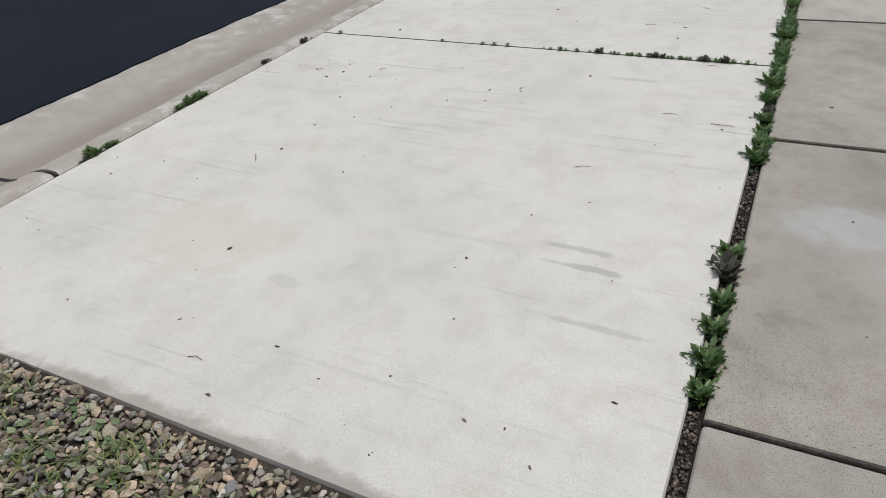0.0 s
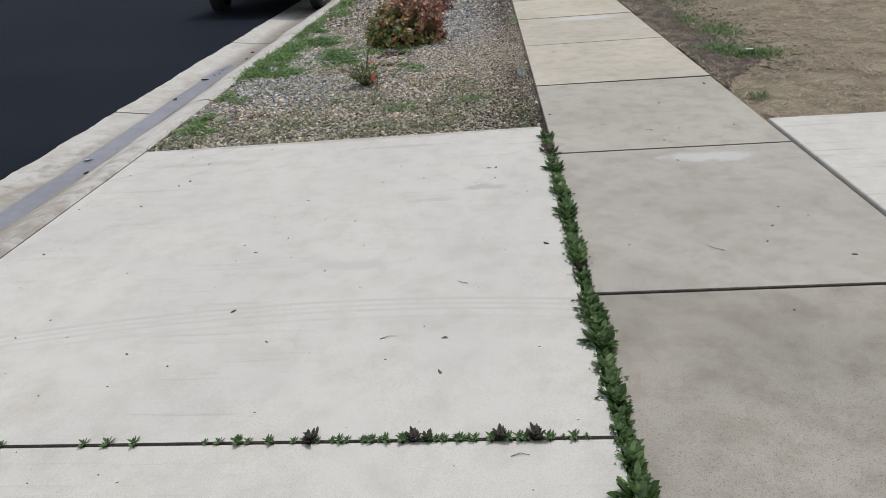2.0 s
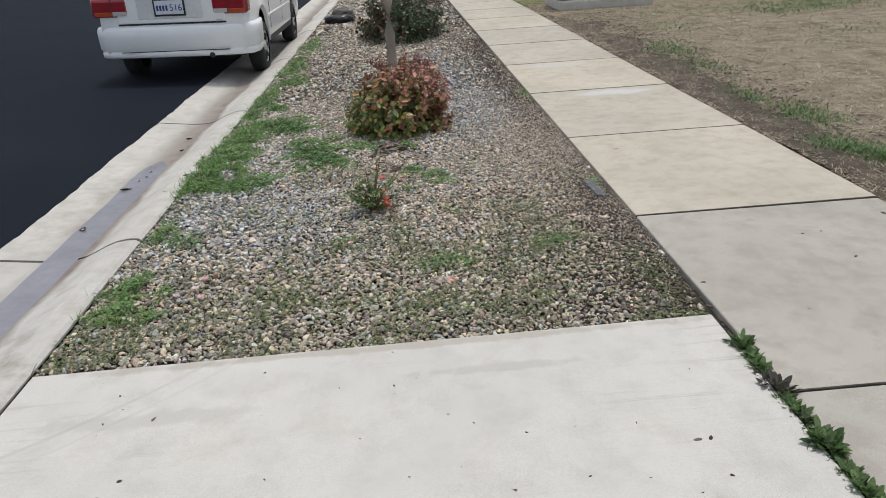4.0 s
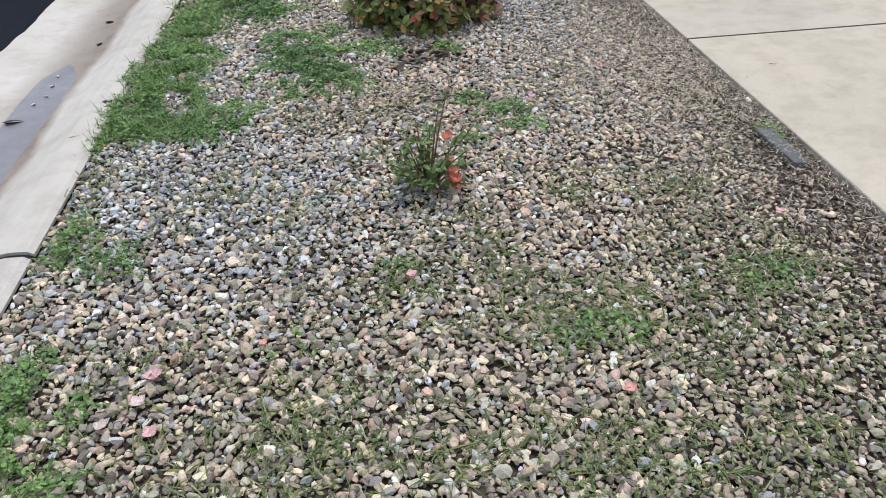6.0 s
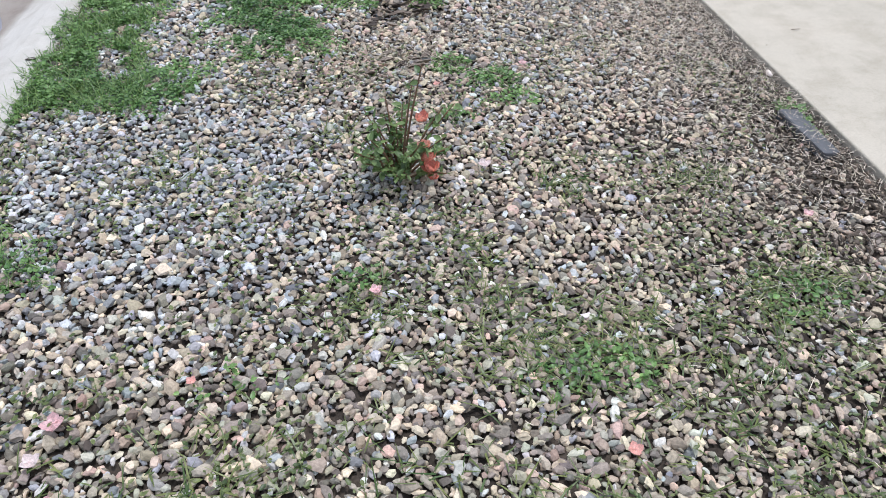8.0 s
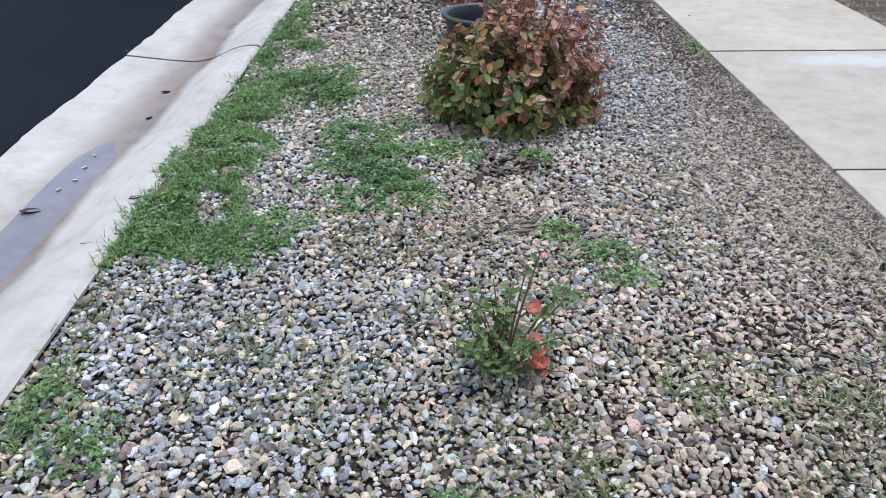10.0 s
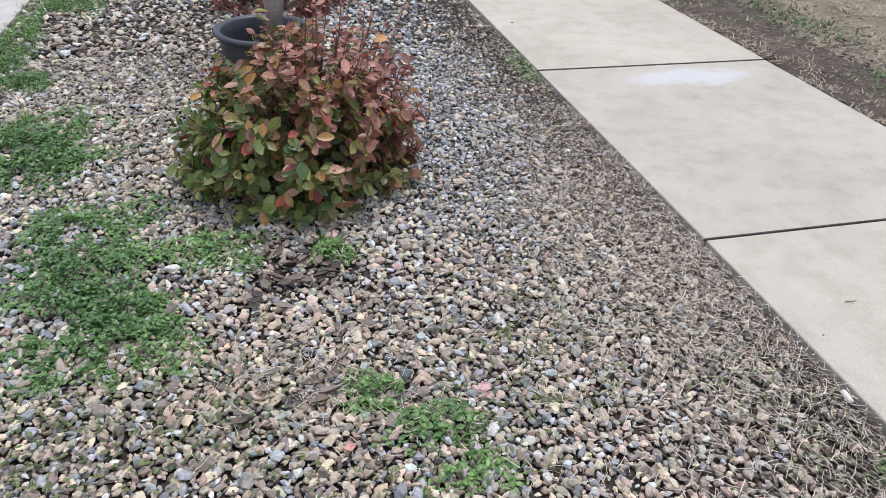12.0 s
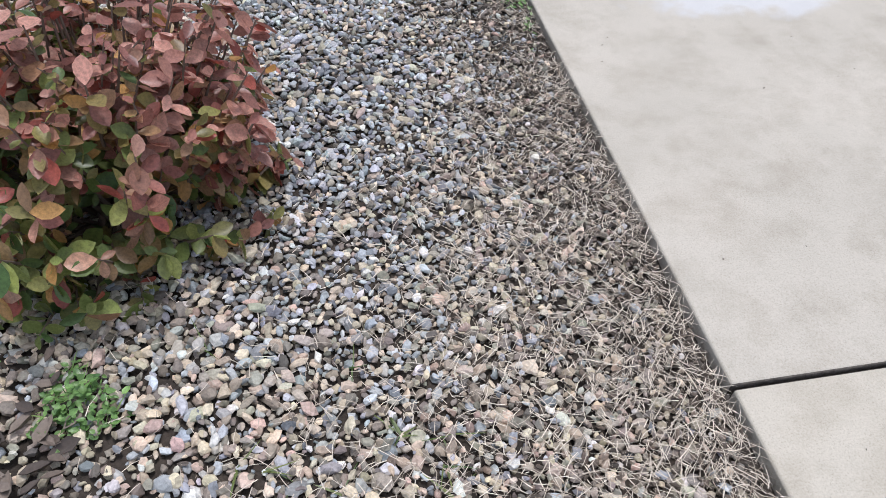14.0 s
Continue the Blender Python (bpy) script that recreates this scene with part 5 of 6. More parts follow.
def twig(pts, r, mat, label):
    x0, y0 = pts[0]
    ob = part("twig", add_tube(bmesh.new(), [(x - x0, y - y0, r + apron_top(x, y) - apron_top(x0, y0) + 0.004 * (k % 2)) for k, (x, y) in enumerate(pts)], [r * 1.2] + [r] * (len(pts) - 2) + [r * 0.5], 5), mat)
    ob.matrix_basis = pose(x0, y0, apron_top(x0, y0))
    return tagged(ob, label, "twig", "twigs on the concrete")


for px, py, s, t in ((-1.87, -4.37, 0.07, 130), (-1.10, -3.36, 0.03, 80), (-0.63, -4.02, 0.06, 20), (-0.75, -2.30, 0.06, 15), (-0.46, -1.94, 0.045, 150), (-1.3, -5.38, 0.05, 5), (-0.22, -3.5, 0.09, 0), (-0.42, -3.45, 0.06, 4),
                     (-0.33, -2.86, 0.05, 5), (-1.9, -3.3, 0.04, 60), (0.55, -1.75, 0.08, 135), (0.6, -0.2, 0.04, 170), (-2.73, 2.05, 0.10, 25), (0.22, 2.17, 0.04, 0)):
    c, sn = math.cos(radians(t)), math.sin(radians(t))
    mid_o = rs.uniform(-0.25, 0.25) * s
    twig([(px, py), (px + c * s * 0.5 - sn * mid_o, py + sn * s * 0.5 + c * mid_o), (px + c * s, py + sn * s)], 0.0012, M_TWIG, "small dark dry twig lying on the concrete")
twig([(0.98, -2.58), (1.02, -2.56), (1.06, -2.57)], 0.004, M_WHITE_TAG, "bleached white twig lying on the sidewalk")

# ---- parked cars ----
M_WHITE = plain("white_car_paint", (0.84, 0.85, 0.86), 0.25, 0.0, 0.04, 6.0, 0.0, 0.5)
M_SILVER = plain("silver_olive_paint", (0.33, 0.34, 0.30), 0.35, 0.3, 0.05, 6.0, 0.0, 0.4)
M_TYRE = plain("tyre_rubber", (0.022, 0.022, 0.023), 0.8, 0.0, 0.3, 40.0, 0.001)
M_RIM = plain("alloy_rim", (0.55, 0.56, 0.57), 0.35, 0.8, 0.1, 20.0)
# pale blue-grey base stands in for the sky reflected in the panes
M_GLASS = plain("sky_tinted_glass", (0.13, 0.16, 0.18), 0.06, 0.0, 0.1, 3.0, 0.0)
M_BLACK = plain("black_trim", (0.018, 0.018, 0.019), 0.55)
M_RED = plain("red_lens", (0.26, 0.014, 0.022), 0.15, 0.0, 0.1, 25.0, 0.0, 0.6)
M_AMBER = plain("amber_lens", (0.42, 0.075, 0.02), 0.15, 0.0, 0.1, 25.0, 0.0, 0.6)
M_CLEAR = plain("clear_lens", (0.50, 0.47, 0.47), 0.12, 0.0, 0.1, 25.0, 0.0, 0.6)
M_PLATE = plain("plate_face", (0.62, 0.66, 0.74), 0.4)
M_INK = plain("plate_ink", (0.03, 0.05, 0.16), 0.5)


def car_body(L, hw, axles, r_arch, sill, deck, material, parent):
    """Lower body, lofted along y from tail to nose. deck: (y, top height) points."""
    bm = bmesh.new()
    ys = sorted(set([0, 0.03, 0.08, 0.16, L - 0.3, L - 0.14, L - 0.05, L] + steps(0.2, L - 0.35, 0.1) + [ax + s * r_arch * f for ax in axles for s in (-1, 1) for f in (1.001, 0.99, 0.93, 0.8, 0.6, 0.3)]))
    rows = []
    for y in ys:
        e = min(y, L - y)
        w = hw * (1 - 0.055 * max(0, 1 - e / 0.22) ** 2 - 0.03 * max(0, 1 - e / 1.1))
        zt = float(np.interp(y, [p[0] for p in deck], [p[1] for p in deck]))
        zb = sill + 0.07 * max(0, 1 - e / 0.4)
        for ax in axles:
            if abs(y - ax) < r_arch:
                zb = max(zb, 0.30 + math.sqrt(r_arch ** 2 - (y - ax) ** 2) * 0.98)
        side = [(0.95, zb), (0.985, zb + 0.02), (0.998, max(zb + 0.03, 0.36)), (1.0, max(zb + 0.04, 0.52)), (0.992, max(zb + 0.05, 0.68)), (0.975, max(zb + 0.06, zt - 0.14)), (0.945, max(zb + 0.07, zt - 0.06)),
                (0.88, max(zb + 0.08, zt - 0.018)), (0.75, zt), (0.35, zt + 0.014), (0, zt + 0.018)]
        pts = [(-a * w, z) for a, z in side] + [(a * w, z) for a, z in reversed(side[:-1])]
        rows.append([bm.verts.new((x, y, z)) for x, z in pts])
    for a, b in zip(rows, rows[1:]):
        for k in range(len(a) - 1):
            bm.faces.new((a[k], a[k + 1], b[k + 1], b[k]))
    for row in (rows[0], rows[-1]):
        n = len(row)
        for k in range(n // 2):
            if k == n // 2 - 1:
                bm.faces.new((row[k], row[k + 1], row[k + 2]))
            else:
                bm.faces.new((row[k], row[k + 1], row[n - 2 - k], row[n - 1 - k]))
    return part("body", bm, material, parent, "", True)


def wheel(x, y, r, w, side, parent):
    hub = new("wheel")
    hub.parent = parent
    hub.matrix_basis = pose(x, y, r)
    hub.empty_display_size = 0.05
    bm, _ = add_lathe(bmesh.new(), [(r * 0.66, -w / 2), (r * 0.9, -w / 2), (r * 0.985, -w * 0.38), (r, -w * 0.2), (r, w * 0.2), (r * 0.985, w * 0.38), (r * 0.9, w / 2), (r * 0.66, w / 2)], 36, "X")
    part("tyre", bm, M_TYRE, hub, "", True)
    o = side * w * 0.42
    bm, _ = add_lathe(bmesh.new(), [(r * 0.68, o), (r * 0.64, o), (r * 0.60, o - side * 0.03), (r * 0.2, o - side * 0.015), (r * 0.16, o + side * 0.004), (0.002, o + side * 0.006)], 36, "X")
    part("rim", bm, M_RIM, hub, "", True)
    for k in range(7):
        a = 2 * math.pi * k / 7
        cy, cz = math.cos(a) * r * 0.42, math.sin(a) * r * 0.42
        part("vent_hole", add_tube(bmesh.new(), [(o - side * 0.012, cy * 0.75, cz * 0.75), (o - side * 0.012, cy * 1.3, cz * 1.3)], [r * 0.07, r * 0.085], 8), M_BLACK, hub)


def quad_pane(name, pts, material, parent, push):
    """A thin pane between four corners, pushed out along its normal."""
    p = [Vector(q) for q in pts]
    nrm = (p[1] - p[0]).cross(p[3] - p[0]).normalized()
    bm = bmesh.new()
    lo = [bm.verts.new(q + nrm * (push - 0.004)) for q in p]
    hi = [bm.verts.new(q + nrm * push) for q in p]
    bm.faces.new(hi), bm.faces.new(lo[::-1])
    for k in range(4):
        bm.faces.new((lo[k], lo[(k + 1) % 4], hi[(k + 1) % 4], hi[k]))
    return part(name, bm, material, parent)


def cabin(y0, y1, y2, y3, hb, ht, zb, zt, material, parent):
    """Greenhouse: belt from y0 to y3, roof from y1 to y2."""
    bm = bmesh.new()
    lo = [(-hb, y0, zb), (hb, y0, zb), (hb, y3, zb), (-hb, y3, zb)]
    hi = [(-ht, y1, zt), (ht, y1, zt), (ht, y2, zt), (-ht, y2, zt)]
    a, b = [bm.verts.new(p) for p in lo], [bm.verts.new(p) for p in hi]
    for k in range(4):
        bm.faces.new((a[k], a[(k + 1) % 4], b[(k + 1) % 4], b[k]))
    bm.faces.new(b), bm.faces.new(a[::-1])
    bmesh.ops.bevel(bm, geom=[e for e in bm.edges if e.verts[0].co.z > zb + 0.01 or e.verts[1].co.z > zb + 0.01], offset=0.035, segments=3, affect="EDGES")
    part("cabin", bm, material, parent, "", False)

    def on(face, u, v):
        c = [Vector(p) for p in face]
        return c[0].lerp(c[1], u).lerp(c[3].lerp(c[2], u), v)

    rear = (lo[0], lo[1], hi[1], hi[0])
    front = (lo[2], lo[3], hi[3], hi[2])
    right = (lo[1], lo[2], hi[2], hi[1])
    left = (lo[3], lo[0], hi[0], hi[3])
    for nm, face, spans in (("rear_window", rear, [(0.07, 0.93)]), ("windscreen", front, [(0.06, 0.94)]), ("side_window", right, [(0.10, 0.47), (0.50, 0.86)]), ("side_window", left, [(0.14, 0.50), (0.53, 0.90)])):
        for u0, u1 in spans:
            quad_pane(nm, [on(face, u0, 0.07), on(face, u1, 0.07), on(face, u1 - 0.02, 0.88), on(face, u0 + 0.02, 0.88)], M_GLASS, parent, 0.006)


def writing(name, text, size, at, rx, rz, material, parent):
    cu = bpy.data.curves.new(name, "FONT")
    cu.body, cu.size, cu.align_x, cu.align_y, cu.extrude = text, size, "CENTER", "CENTER", 0.001
    tmp = bpy.data.objects.new(name, cu)
    me = bpy.data.meshes.new_from_object(tmp)
    bpy.data.objects.remove(tmp)
    me.materials.clear()
    ob = link_mesh(name, me, material, parent)
    ob.matrix_basis = pose(*at, rx, 0, rz)
    return ob


def white_sedan():
    car = thing("car", (0, 0, 0), 0, label="white compact sedan parked against the kerb", category="car")
    L, hw = 4.62, 0.875
    car_body(L, hw, (0.87, 3.62), 0.345, 0.20, [(0, 0.94), (0.05, 0.99), (0.3, 1.02), (0.9, 1.03), (3.1, 0.98), (4.0, 0.90), (L - 0.1, 0.74), (L, 0.62)], M_WHITE, car)
    cabin(0.72, 1.42, 2.75, 3.45, 0.74, 0.58, 1.00, 1.43, M_WHITE, car)
    part("underside", box((-0.76, 0.15, 0.19), (0.76, L - 0.2, 0.5), 0.03), M_BLACK, car)
    for x, s in ((-0.775, -1), (0.775, 1)):
        for y in (0.87, 3.62):
            wheel(x, y, 0.305, 0.19, s, car)
    # rear bumper, a rounded bar wrapped round the tail
    bm = bmesh.new()
    prof = [(-0.01, 0.235), (0.018, 0.225), (0.034, 0.235), (0.036, 0.285), (0.026, 0.295), (0.030, 0.305), (0.046, 0.33), (0.052, 0.45), (0.050, 0.515), (0.036, 0.545), (-0.02, 0.556)]
    outline = [(-hw - 0.004, 0.62), (-hw - 0.004, 0.22), (-hw * 0.955, 0.07), (-hw * 0.8, 0.01), (-hw * 0.4, -0.015), (0, -0.02), (hw * 0.4, -0.015), (hw * 0.8, 0.01), (hw * 0.955, 0.07), (hw + 0.004, 0.22), (hw + 0.004, 0.62)]
    rows = []
    for i, (x, y) in enumerate(outline):
        a, b = Vector(outline[max(0, i - 1)]), Vector(outline[min(len(outline) - 1, i + 1)])
        t = (b - a).normalized()
        o = Vector((t.y, -t.x))
        f = 0.35 if i in (0, 10) else 1.0
        rows.append([bm.verts.new((x + o.x * d * f, y + o.y * d * f, z)) for d, z in prof])
    for a, b in zip(rows, rows[1:]):
        for k in range(len(prof) - 1):
            bm.faces.new((a[k], a[k + 1], b[k + 1], b[k]))
    bump_ob = part("bumper", bm, M_WHITE, car, "", True)
    part("bumper_strip", box((-hw * 0.70, -0.056, 0.288), (hw * 0.70, -0.040, 0.296), 0.002), M_BLACK, bump_ob)
    # trunk lid: a proud panel; darker white on it paints the plate recess's shade
    part("trunk_lid", box((-0.60, -0.022, 0.585), (0.60, 0.02, 0.955), 0.018, 3), M_WHITE, car)
    part("plate_recess", box((-0.36, -0.028, 0.63), (0.36, -0.018, 0.85), 0.008), plain("shaded_white", (0.66, 0.67, 0.68), 0.35), car)
    part("lid_brow", box((-0.38, -0.045, 0.842), (0.38, -0.02, 0.868), 0.010), M_WHITE, car)
    part("lid_gap", box((-0.605, -0.006, 0.566), (0.605, 0.0, 0.584), 0.002), M_BLACK, car)
    plate = part("license_plate", box((-0.175, -0.040, 0.655), (0.175, -0.028, 0.835), 0.006), M_BLACK, car, "white plate with dark characters in a black frame")
    part("plate_face", box((-0.155, -0.0425, 0.675), (0.155, -0.0395, 0.815), 0.002), M_PLATE, plate)
    writing("plate_number", "516", 0.095, (0.075, -0.0435, 0.738), 90, 0, M_INK, plate)
    bm = bmesh.new()
    for k in range(4):
        add_box(bm, (-0.14 + 0.034 * k, -0.0445, 0.712), (-0.118 + 0.034 * k, -0.0425, 0.765))
    part("plate_letters", bm, M_INK, plate)
    for s in (-1, 1):
        lo, hi = sorted((s * 0.46, s * 0.868))
        lamp = part("tail_light", box((lo, -0.030, 0.655), (hi, 0.17, 0.855), 0.042, 5), M_RED, car, "red tail light with amber and clear fields")
        mid_x = s * 0.64
        a, b = sorted((s * 0.48, mid_x))
        part("reverse_lens", box((a + 0.004, -0.033, 0.672), (b, -0.026, 0.715), 0.004), M_CLEAR, lamp)
        a, b = sorted((s * 0.835, mid_x))
        part("turn_lens", box((a, -0.033, 0.672), (b - 0.004, -0.026, 0.712), 0.004), M_AMBER, lamp)
        part("lens_rib", box((mid_x - 0.003, -0.034, 0.668), (mid_x + 0.003, -0.027, 0.845), 0.001), M_BLACK, lamp)
        x0 = s * (hw - 0.005)
        part("side_moulding", box((min(x0, x0 + s * 0.016), 1.24, 0.50), (max(x0, x0 + s * 0.016), 3.22, 0.535), 0.006), M_WHITE, car)
        bm = box((min(s * 0.80, s * 0.99), 2.93, 1.01), (max(s * 0.80, s * 0.99), 3.03, 1.13), 0.03, 3)
        mir = part("door_mirror", bm, M_WHITE, car, "", True)
        for y in (1.62, 2.42):
            part("door_handle", box((min(s * 0.855, s * 0.882), y - 0.075, 0.795), (max(s * 0.855, s * 0.882), y + 0.075, 0.825), 0.008), M_WHITE, car)
        for y in (1.36, 2.40, 3.30):
            part("door_gap", box((min(s * 0.862, s * 0.8765), y - 0.003, 0.36), (max(s * 0.862, s * 0.8765), y + 0.003, 0.88)), M_BLACK, car)
        part("sill_trim", box((min(s * 0.83, s * 0.868), 1.24, 0.20), (max(s * 0.83, s * 0.868), 3.25, 0.275), 0.01), M_BLACK, car)
    part("exhaust", add_tube(bmesh.new(), [(0.40, -0.05, 0.235), (0.40, 0.5, 0.235)], 0.030, 14), M_BLACK, car, "dark round exhaust pipe")
    part("badge", box((-0.025, -0.03, 0.895), (0.025, -0.02, 0.945), 0.008), M_RIM, car, "small plain metal badge")
    part("trim_badge", box((0.50, -0.028, 0.585), (0.57, -0.021, 0.61), 0.003), M_RIM, car)
    return car


car = white_sedan()
for ob in car.children:
    if not ob.name.startswith("wheel"):
        ob.matrix_basis = pose(0, 0, 0.10) @ Matrix.Diagonal((1, 1, 1.05, 1))
car.matrix_basis = pose(-3.73, 6.22, -0.088, 0, 1.6, 0)


def far_suv():
    car = thing("car", (0, 0, 0), 0, label="silver-olive sport utility car parked across the street", category="car")
    L, hw = 4.5, 0.90
    car_body(L, hw, (0.85, 3.55), 0.41, 0.34, [(0, 1.0), (0.1, 1.05), (3.2, 1.05), (4.1, 0.98), (L, 0.8)], M_SILVER, car)
    cabin(0.06, 0.2, 2.6, 3.2, 0.82, 0.70, 1.03, 1.75, M_SILVER, car)
    part("underside", box((-0.78, 0.2, 0.33), (0.78, L - 0.2, 0.6), 0.03), M_BLACK, car)
    for x, s in ((-0.78, -1), (0.78, 1)):
        for y in (0.85, 3.55):
            wheel(x, y, 0.37, 0.24, s, car)
    part("bumper", box((-0.86, -0.10, 0.46), (0.86, 0.06, 0.64), 0.04, 3), M_SILVER, car)
    part("bumper_apron", box((-0.80, -0.05, 0.36), (0.80, 0.05, 0.46), 0.02), M_BLACK, car)
    part("license_plate", box((-0.16, -0.03, 0.70), (0.16, -0.005, 0.84), 0.006), M_WHITE_TAG, car, "pale plate, too far to read")
    for s in (-1, 1):
        part("tail_light", box((min(s * 0.7, s * 0.87), -0.02, 0.72), (max(s * 0.7, s * 0.87), 0.05, 1.0), 0.015), M_RED, car)
    return car


suv = far_suv()
suv.matrix_basis = pose(-14.2, 24.5, road_z(-14.2, 25) - 0.0, 0, 2.2, -1)

# ---- across the street ----
shrub("shrub", (-19.6, 27.8, 0.40), 1.1, 1.0, 1.3, 120, 12, 0.17, evergreen, 14, "dark green shrub in tan gravel across the street")
post = thing("tree", (-18.3, 30.0, 0.40), 0, label="slim tan tree trunk across the street", category="tree")
part("trunk", add_tube(bmesh.new(), [(0, 0, 0), (0, 0, 0.15), (0.0, 0, 0.8), (0.02, 0, 2.6)], [0.24, 0.17, 0.14, 0.10], 12), M_BARK, post, "", True)
stake = thing("tree_stake", (-17.8, 30.0, 0.40), 0, label="thin dark stake with a wider foot across the street", category="stake")
part("pole", add_tube(bmesh.new(), [(0, 0, 0), (0, 0, 2.0)], 0.05, 10), M_PLASTIC, stake)
part("foot", add_lathe(bmesh.new(), [(0.02, 0.0), (0.13, 0.02), (0.14, 0.14), (0.06, 0.22)], 14)[0], M_PLASTIC, stake)

# ---- utility cabinet on its pad ----
M_CAB = plain("grey_green_cabinet", (0.29, 0.315, 0.295), 0.5, 0.0, 0.08, 9.0, 0.0008)
pad = part("concrete_pad", box((1.74, 10.55, -0.1), (3.38, 12.0, 0.15), 0.02), M_KERB)
tagged(pad, "low concrete pad under the utility cabinet", "pad")
cab = thing("utility_cabinet", (1.74, 10.72, 0.15), 0, label="grey-green metal utility cabinet on a concrete pad", category="cabinet")
part("body", box((0.0, 0.06, 0.0), (1.42, 1.0, 1.15), 0.02), M_CAB, cab)
part("door", box((0.02, 0.02, 0.10), (0.655, 0.075, 1.12), 0.012), M_CAB, cab, "narrower raised cabinet door")
part("door", box((0.675, 0.0, 0.02), (1.40, 0.075, 1.12), 0.012), M_CAB, cab, "wide cabinet door")
part("vent_lip", box((0.02, 0.0, 0.02), (0.655, 0.06, 0.085), 0.01), M_CAB, cab)
hasp = part("hasp", box((0.06, -0.012, 0.02), (0.11, 0.03, 0.12), 0.008), M_BLACK, cab, "black hasp and padlock")
part("notice", box((0.055, 0.012, 0.30), (0.075, 0.021, 0.75), 0.001), M_WHITE_TAG, cab, "narrow white notice strip")

# ---- fence and small things behind the lawn ----
M_WOOD = plain("weathered_fence_wood", (0.36, 0.31, 0.20), 0.85, 0.0, 0.22, 14.0, 0.003)
fence = thing("fence", (3.4, 13.35, 0.0), 0, label="weathered yellowish wooden board fence behind the lawn", category="fence")
bm = box((-0.068, -0.009, 0.03), (0.068, 0.009, 1.8), 0.003, 1)
board = part("board", bm, M_WOOD, fence)
rr = random.Random(7)
for i in range(56):
    o = board if i == 0 else board.copy()
    if i:
        scene.collection.objects.link(o)
        o.parent = fence
    o.matrix_basis = pose(i * 0.142, rr.uniform(-0.006, 0.006), rr.uniform(-0.02, 0.02), 0, rr.uniform(-0.4, 0.4), 0)
for z in (0.25, 1.5):
    part("rail", box((-0.1, 0.012, z), (8.0, 0.05, z + 0.09), 0.004), M_WOOD, fence)
for i in range(4):
    part("post", box((i * 2.6 - 0.05, 0.052, -0.1), (i * 2.6 + 0.05, 0.15, 1.85), 0.006), M_WOOD, fence)
shrub("shrub", (5.0, 12.45, 0.02), 0.42, 0.38, 0.9, 90, 12, 0.07, evergreen, 15, "dark shrub against the wooden fence")
shrub("shrub", (4.25, 12.75, 0.02), 0.45, 0.3, 0.5, 70, 12, 0.06, lambda q, r: evergreen(q, r) * 2.2, 16, "pale green bush against the wooden fence")
st = thing("garden_stake", (5.62, 11.6, lawn_z(5.62, 11.6)), 0, label="thin white stake standing in the lawn", category="stake")
part("pole", add_tube(bmesh.new(), [(0, 0, -0.05), (0.01, 0, 1.2)], 0.017, 10), M_WHITE_TAG, st)
crate = thing("crate", (3.72, 12.1, lawn_z(3.72, 12.1) - 0.005), 0, label="small dark brown crate beside the utility cabinet", category="crate")
M_CRATE = plain("brown_crate", (0.10, 0.075, 0.06), 0.7, 0, 0.25)
part("body", box((0, 0, 0), (0.26, 0.26, 0.29), 0.012), M_CRATE, crate)
part("lid", box((-0.015, -0.015, 0.292), (0.275, 0.275, 0.325), 0.008), M_CRATE, crate)
plank = thing("plank", (7.35, 12.3, lawn_z(7.35, 12.3)), 0, label="grey plank leaning in the lawn corner", category="plank")
o = part("board", box((-0.04, -0.012, -0.03), (0.04, 0.012, 0.9), 0.003), M_WOOD, plank)
o.matrix_basis = pose(0, 0, 0.0, 0, -38, 0)

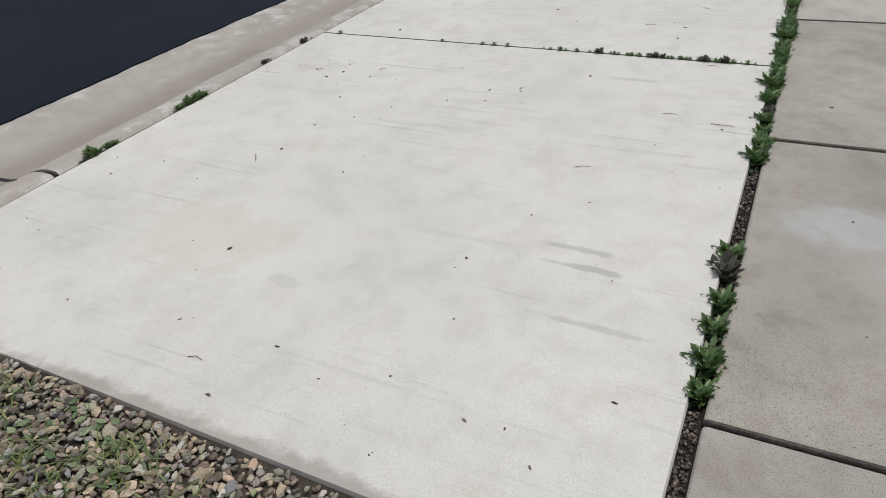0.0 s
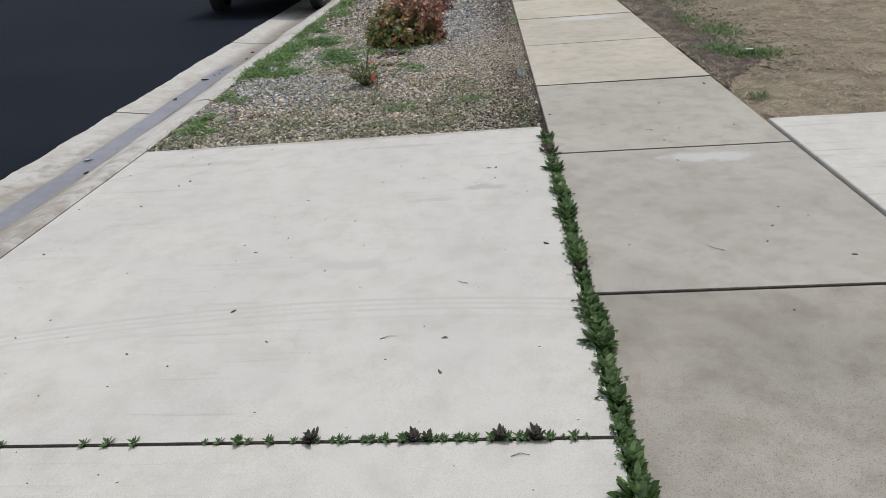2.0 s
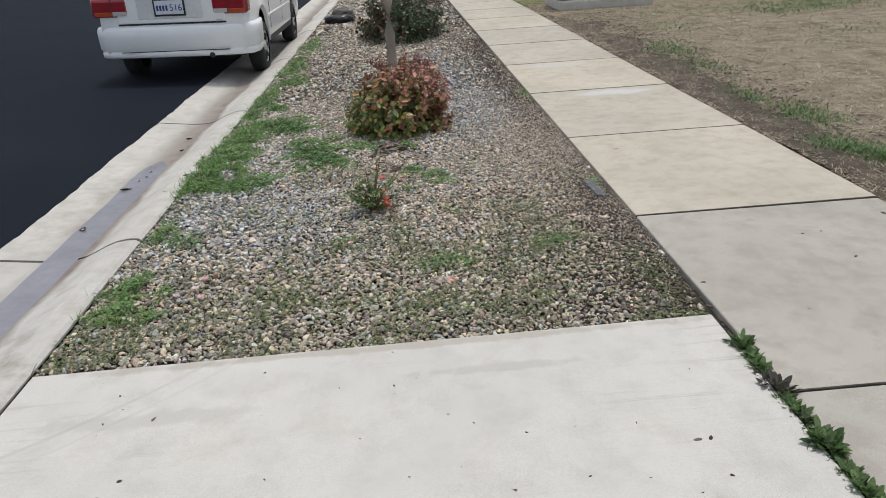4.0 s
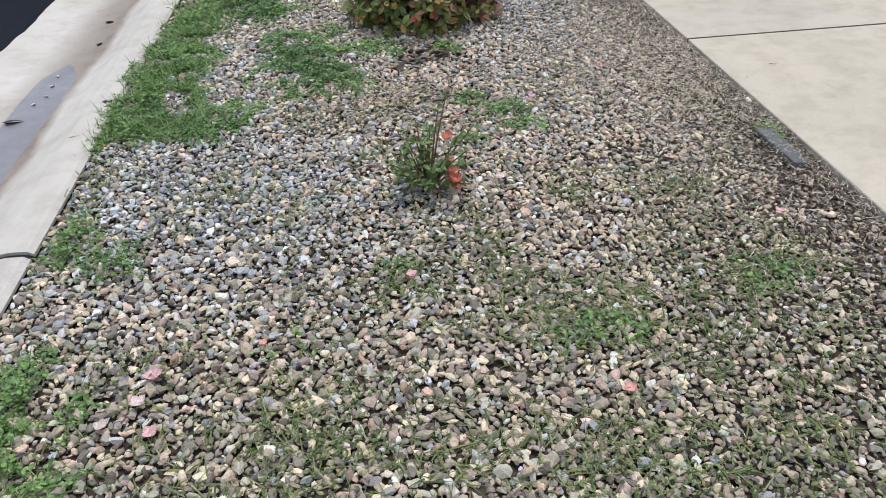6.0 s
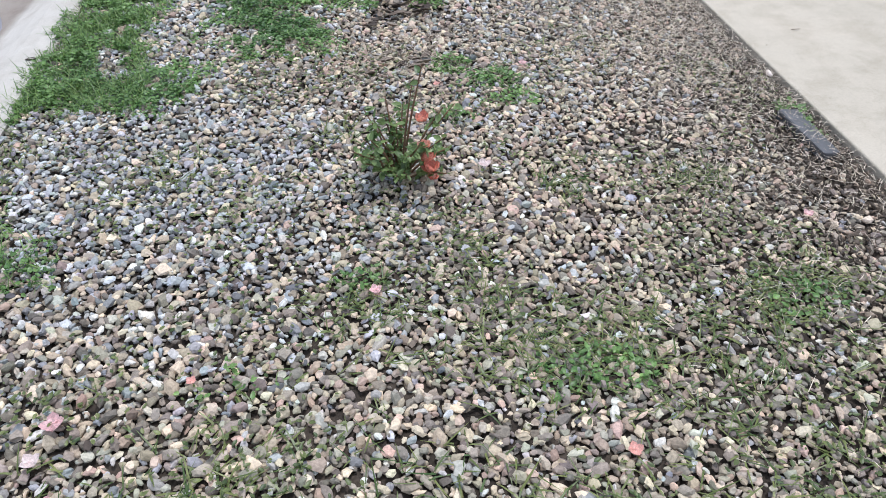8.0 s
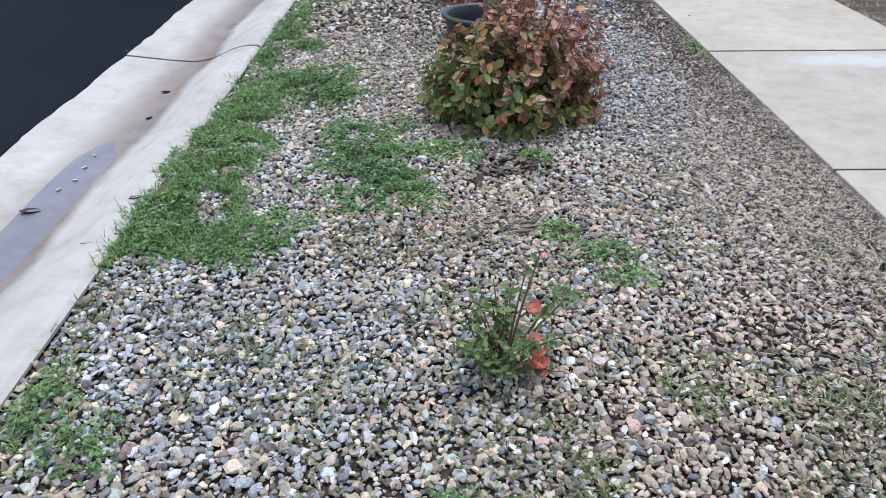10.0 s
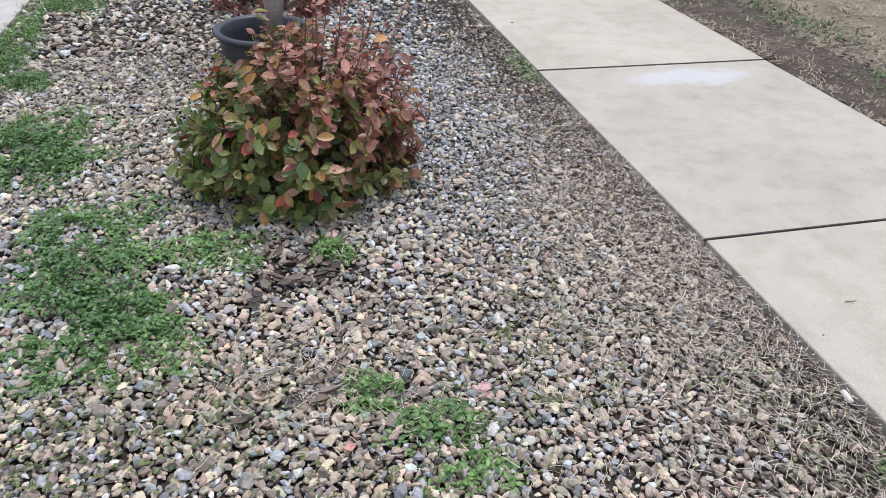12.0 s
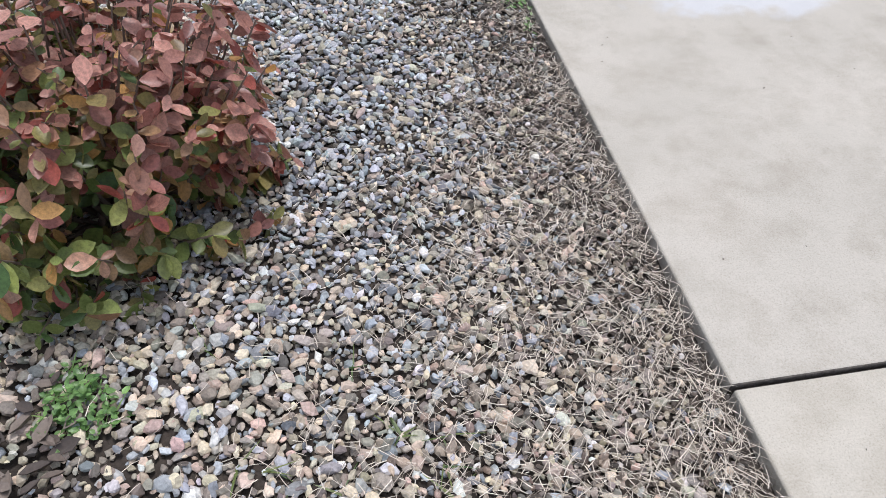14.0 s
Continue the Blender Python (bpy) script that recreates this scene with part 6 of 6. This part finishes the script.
# ---- refuse by the kerb, bin at the far drive ----
bag = thing("refuse_bag", (-2.22, 11.2, -0.045), 0, label="slumped brown and black refuse bag beside the kerb", category="bag")
for nm, off, r, sq, mt in (("bag_top", (0.05, 0.06, 0.15), 0.20, (1.1, 0.8, 0.62), plain("brown_sheeting", (0.075, 0.06, 0.05), 0.55, 0, 0.3, 20, 0.006)), ("bag_base", (0.0, -0.03, 0.09), 0.24, (1.15, 0.8, 0.42), plain("black_sheeting", (0.016, 0.016, 0.017), 0.35, 0, 0.3, 20, 0.006))):
    bm = bmesh.new()
    bmesh.ops.create_icosphere(bm, subdivisions=4, radius=1.0)
    for vv in bm.verts:
        q = vv.co.copy()
        k = 1 + 0.18 * noise.noise(q * 1.7 + Vector(off) * 20) + 0.10 * noise.noise(q * 4.5) + 0.05 * abs(noise.noise(q * 9))
        vv.co = Vector((q.x * sq[0], q.y * sq[1], q.z * sq[2])) * r * k + Vector(off)
        vv.co.z = max(vv.co.z, 0.004)
    part(nm, bm, mt, bag, "", True)
br = part("branch", add_tube(bmesh.new(), [(0, 0, 0.012), (-0.2, -0.12, 0.02), (-0.42, -0.16, 0.0)], [0.014, 0.010, 0.005], 6), M_TWIG)
br.matrix_basis = pose(-2.3, 11.05, -0.03)
tagged(br, "dry branch lying across the kerb edge", "branch")
bin_ = thing("waste_bin", (-0.62, 20.95, 0.004), 0, label="grey plastic wheeled waste bin on the far driveway", category="bin")
bm = bmesh.new()
lo = [bm.verts.new(p) for p in ((-0.20, -0.25, 0.03), (0.20, -0.25, 0.03), (0.20, 0.22, 0.03), (-0.20, 0.22, 0.03))]
hi = [bm.verts.new(p) for p in ((-0.28, -0.34, 0.95), (0.28, -0.34, 0.95), (0.28, 0.32, 0.95), (-0.28, 0.32, 0.95))]
for k in range(4):
    bm.faces.new((lo[k], lo[(k + 1) % 4], hi[(k + 1) % 4], hi[k]))
bm.faces.new(hi), bm.faces.new(lo[::-1])
bmesh.ops.bevel(bm, geom=list(bm.edges), offset=0.025, segments=2, affect="EDGES")
M_BIN = plain("grey_bin_plastic", (0.16, 0.17, 0.18), 0.5)
part("body", bm, M_BIN, bin_)
part("lid", box((-0.30, -0.37, 0.955), (0.30, 0.34, 1.02), 0.025, 3), M_BIN, bin_)
for s in (-1, 1):
    bm, _ = add_lathe(bmesh.new(), [(0.02, -0.025), (0.095, -0.025), (0.10, 0), (0.095, 0.025), (0.02, 0.025)], 20, "X")
    w_ = part("wheel", bm, M_TYRE, bin_)
    w_.matrix_basis = pose(s * 0.23, 0.22, 0.10)
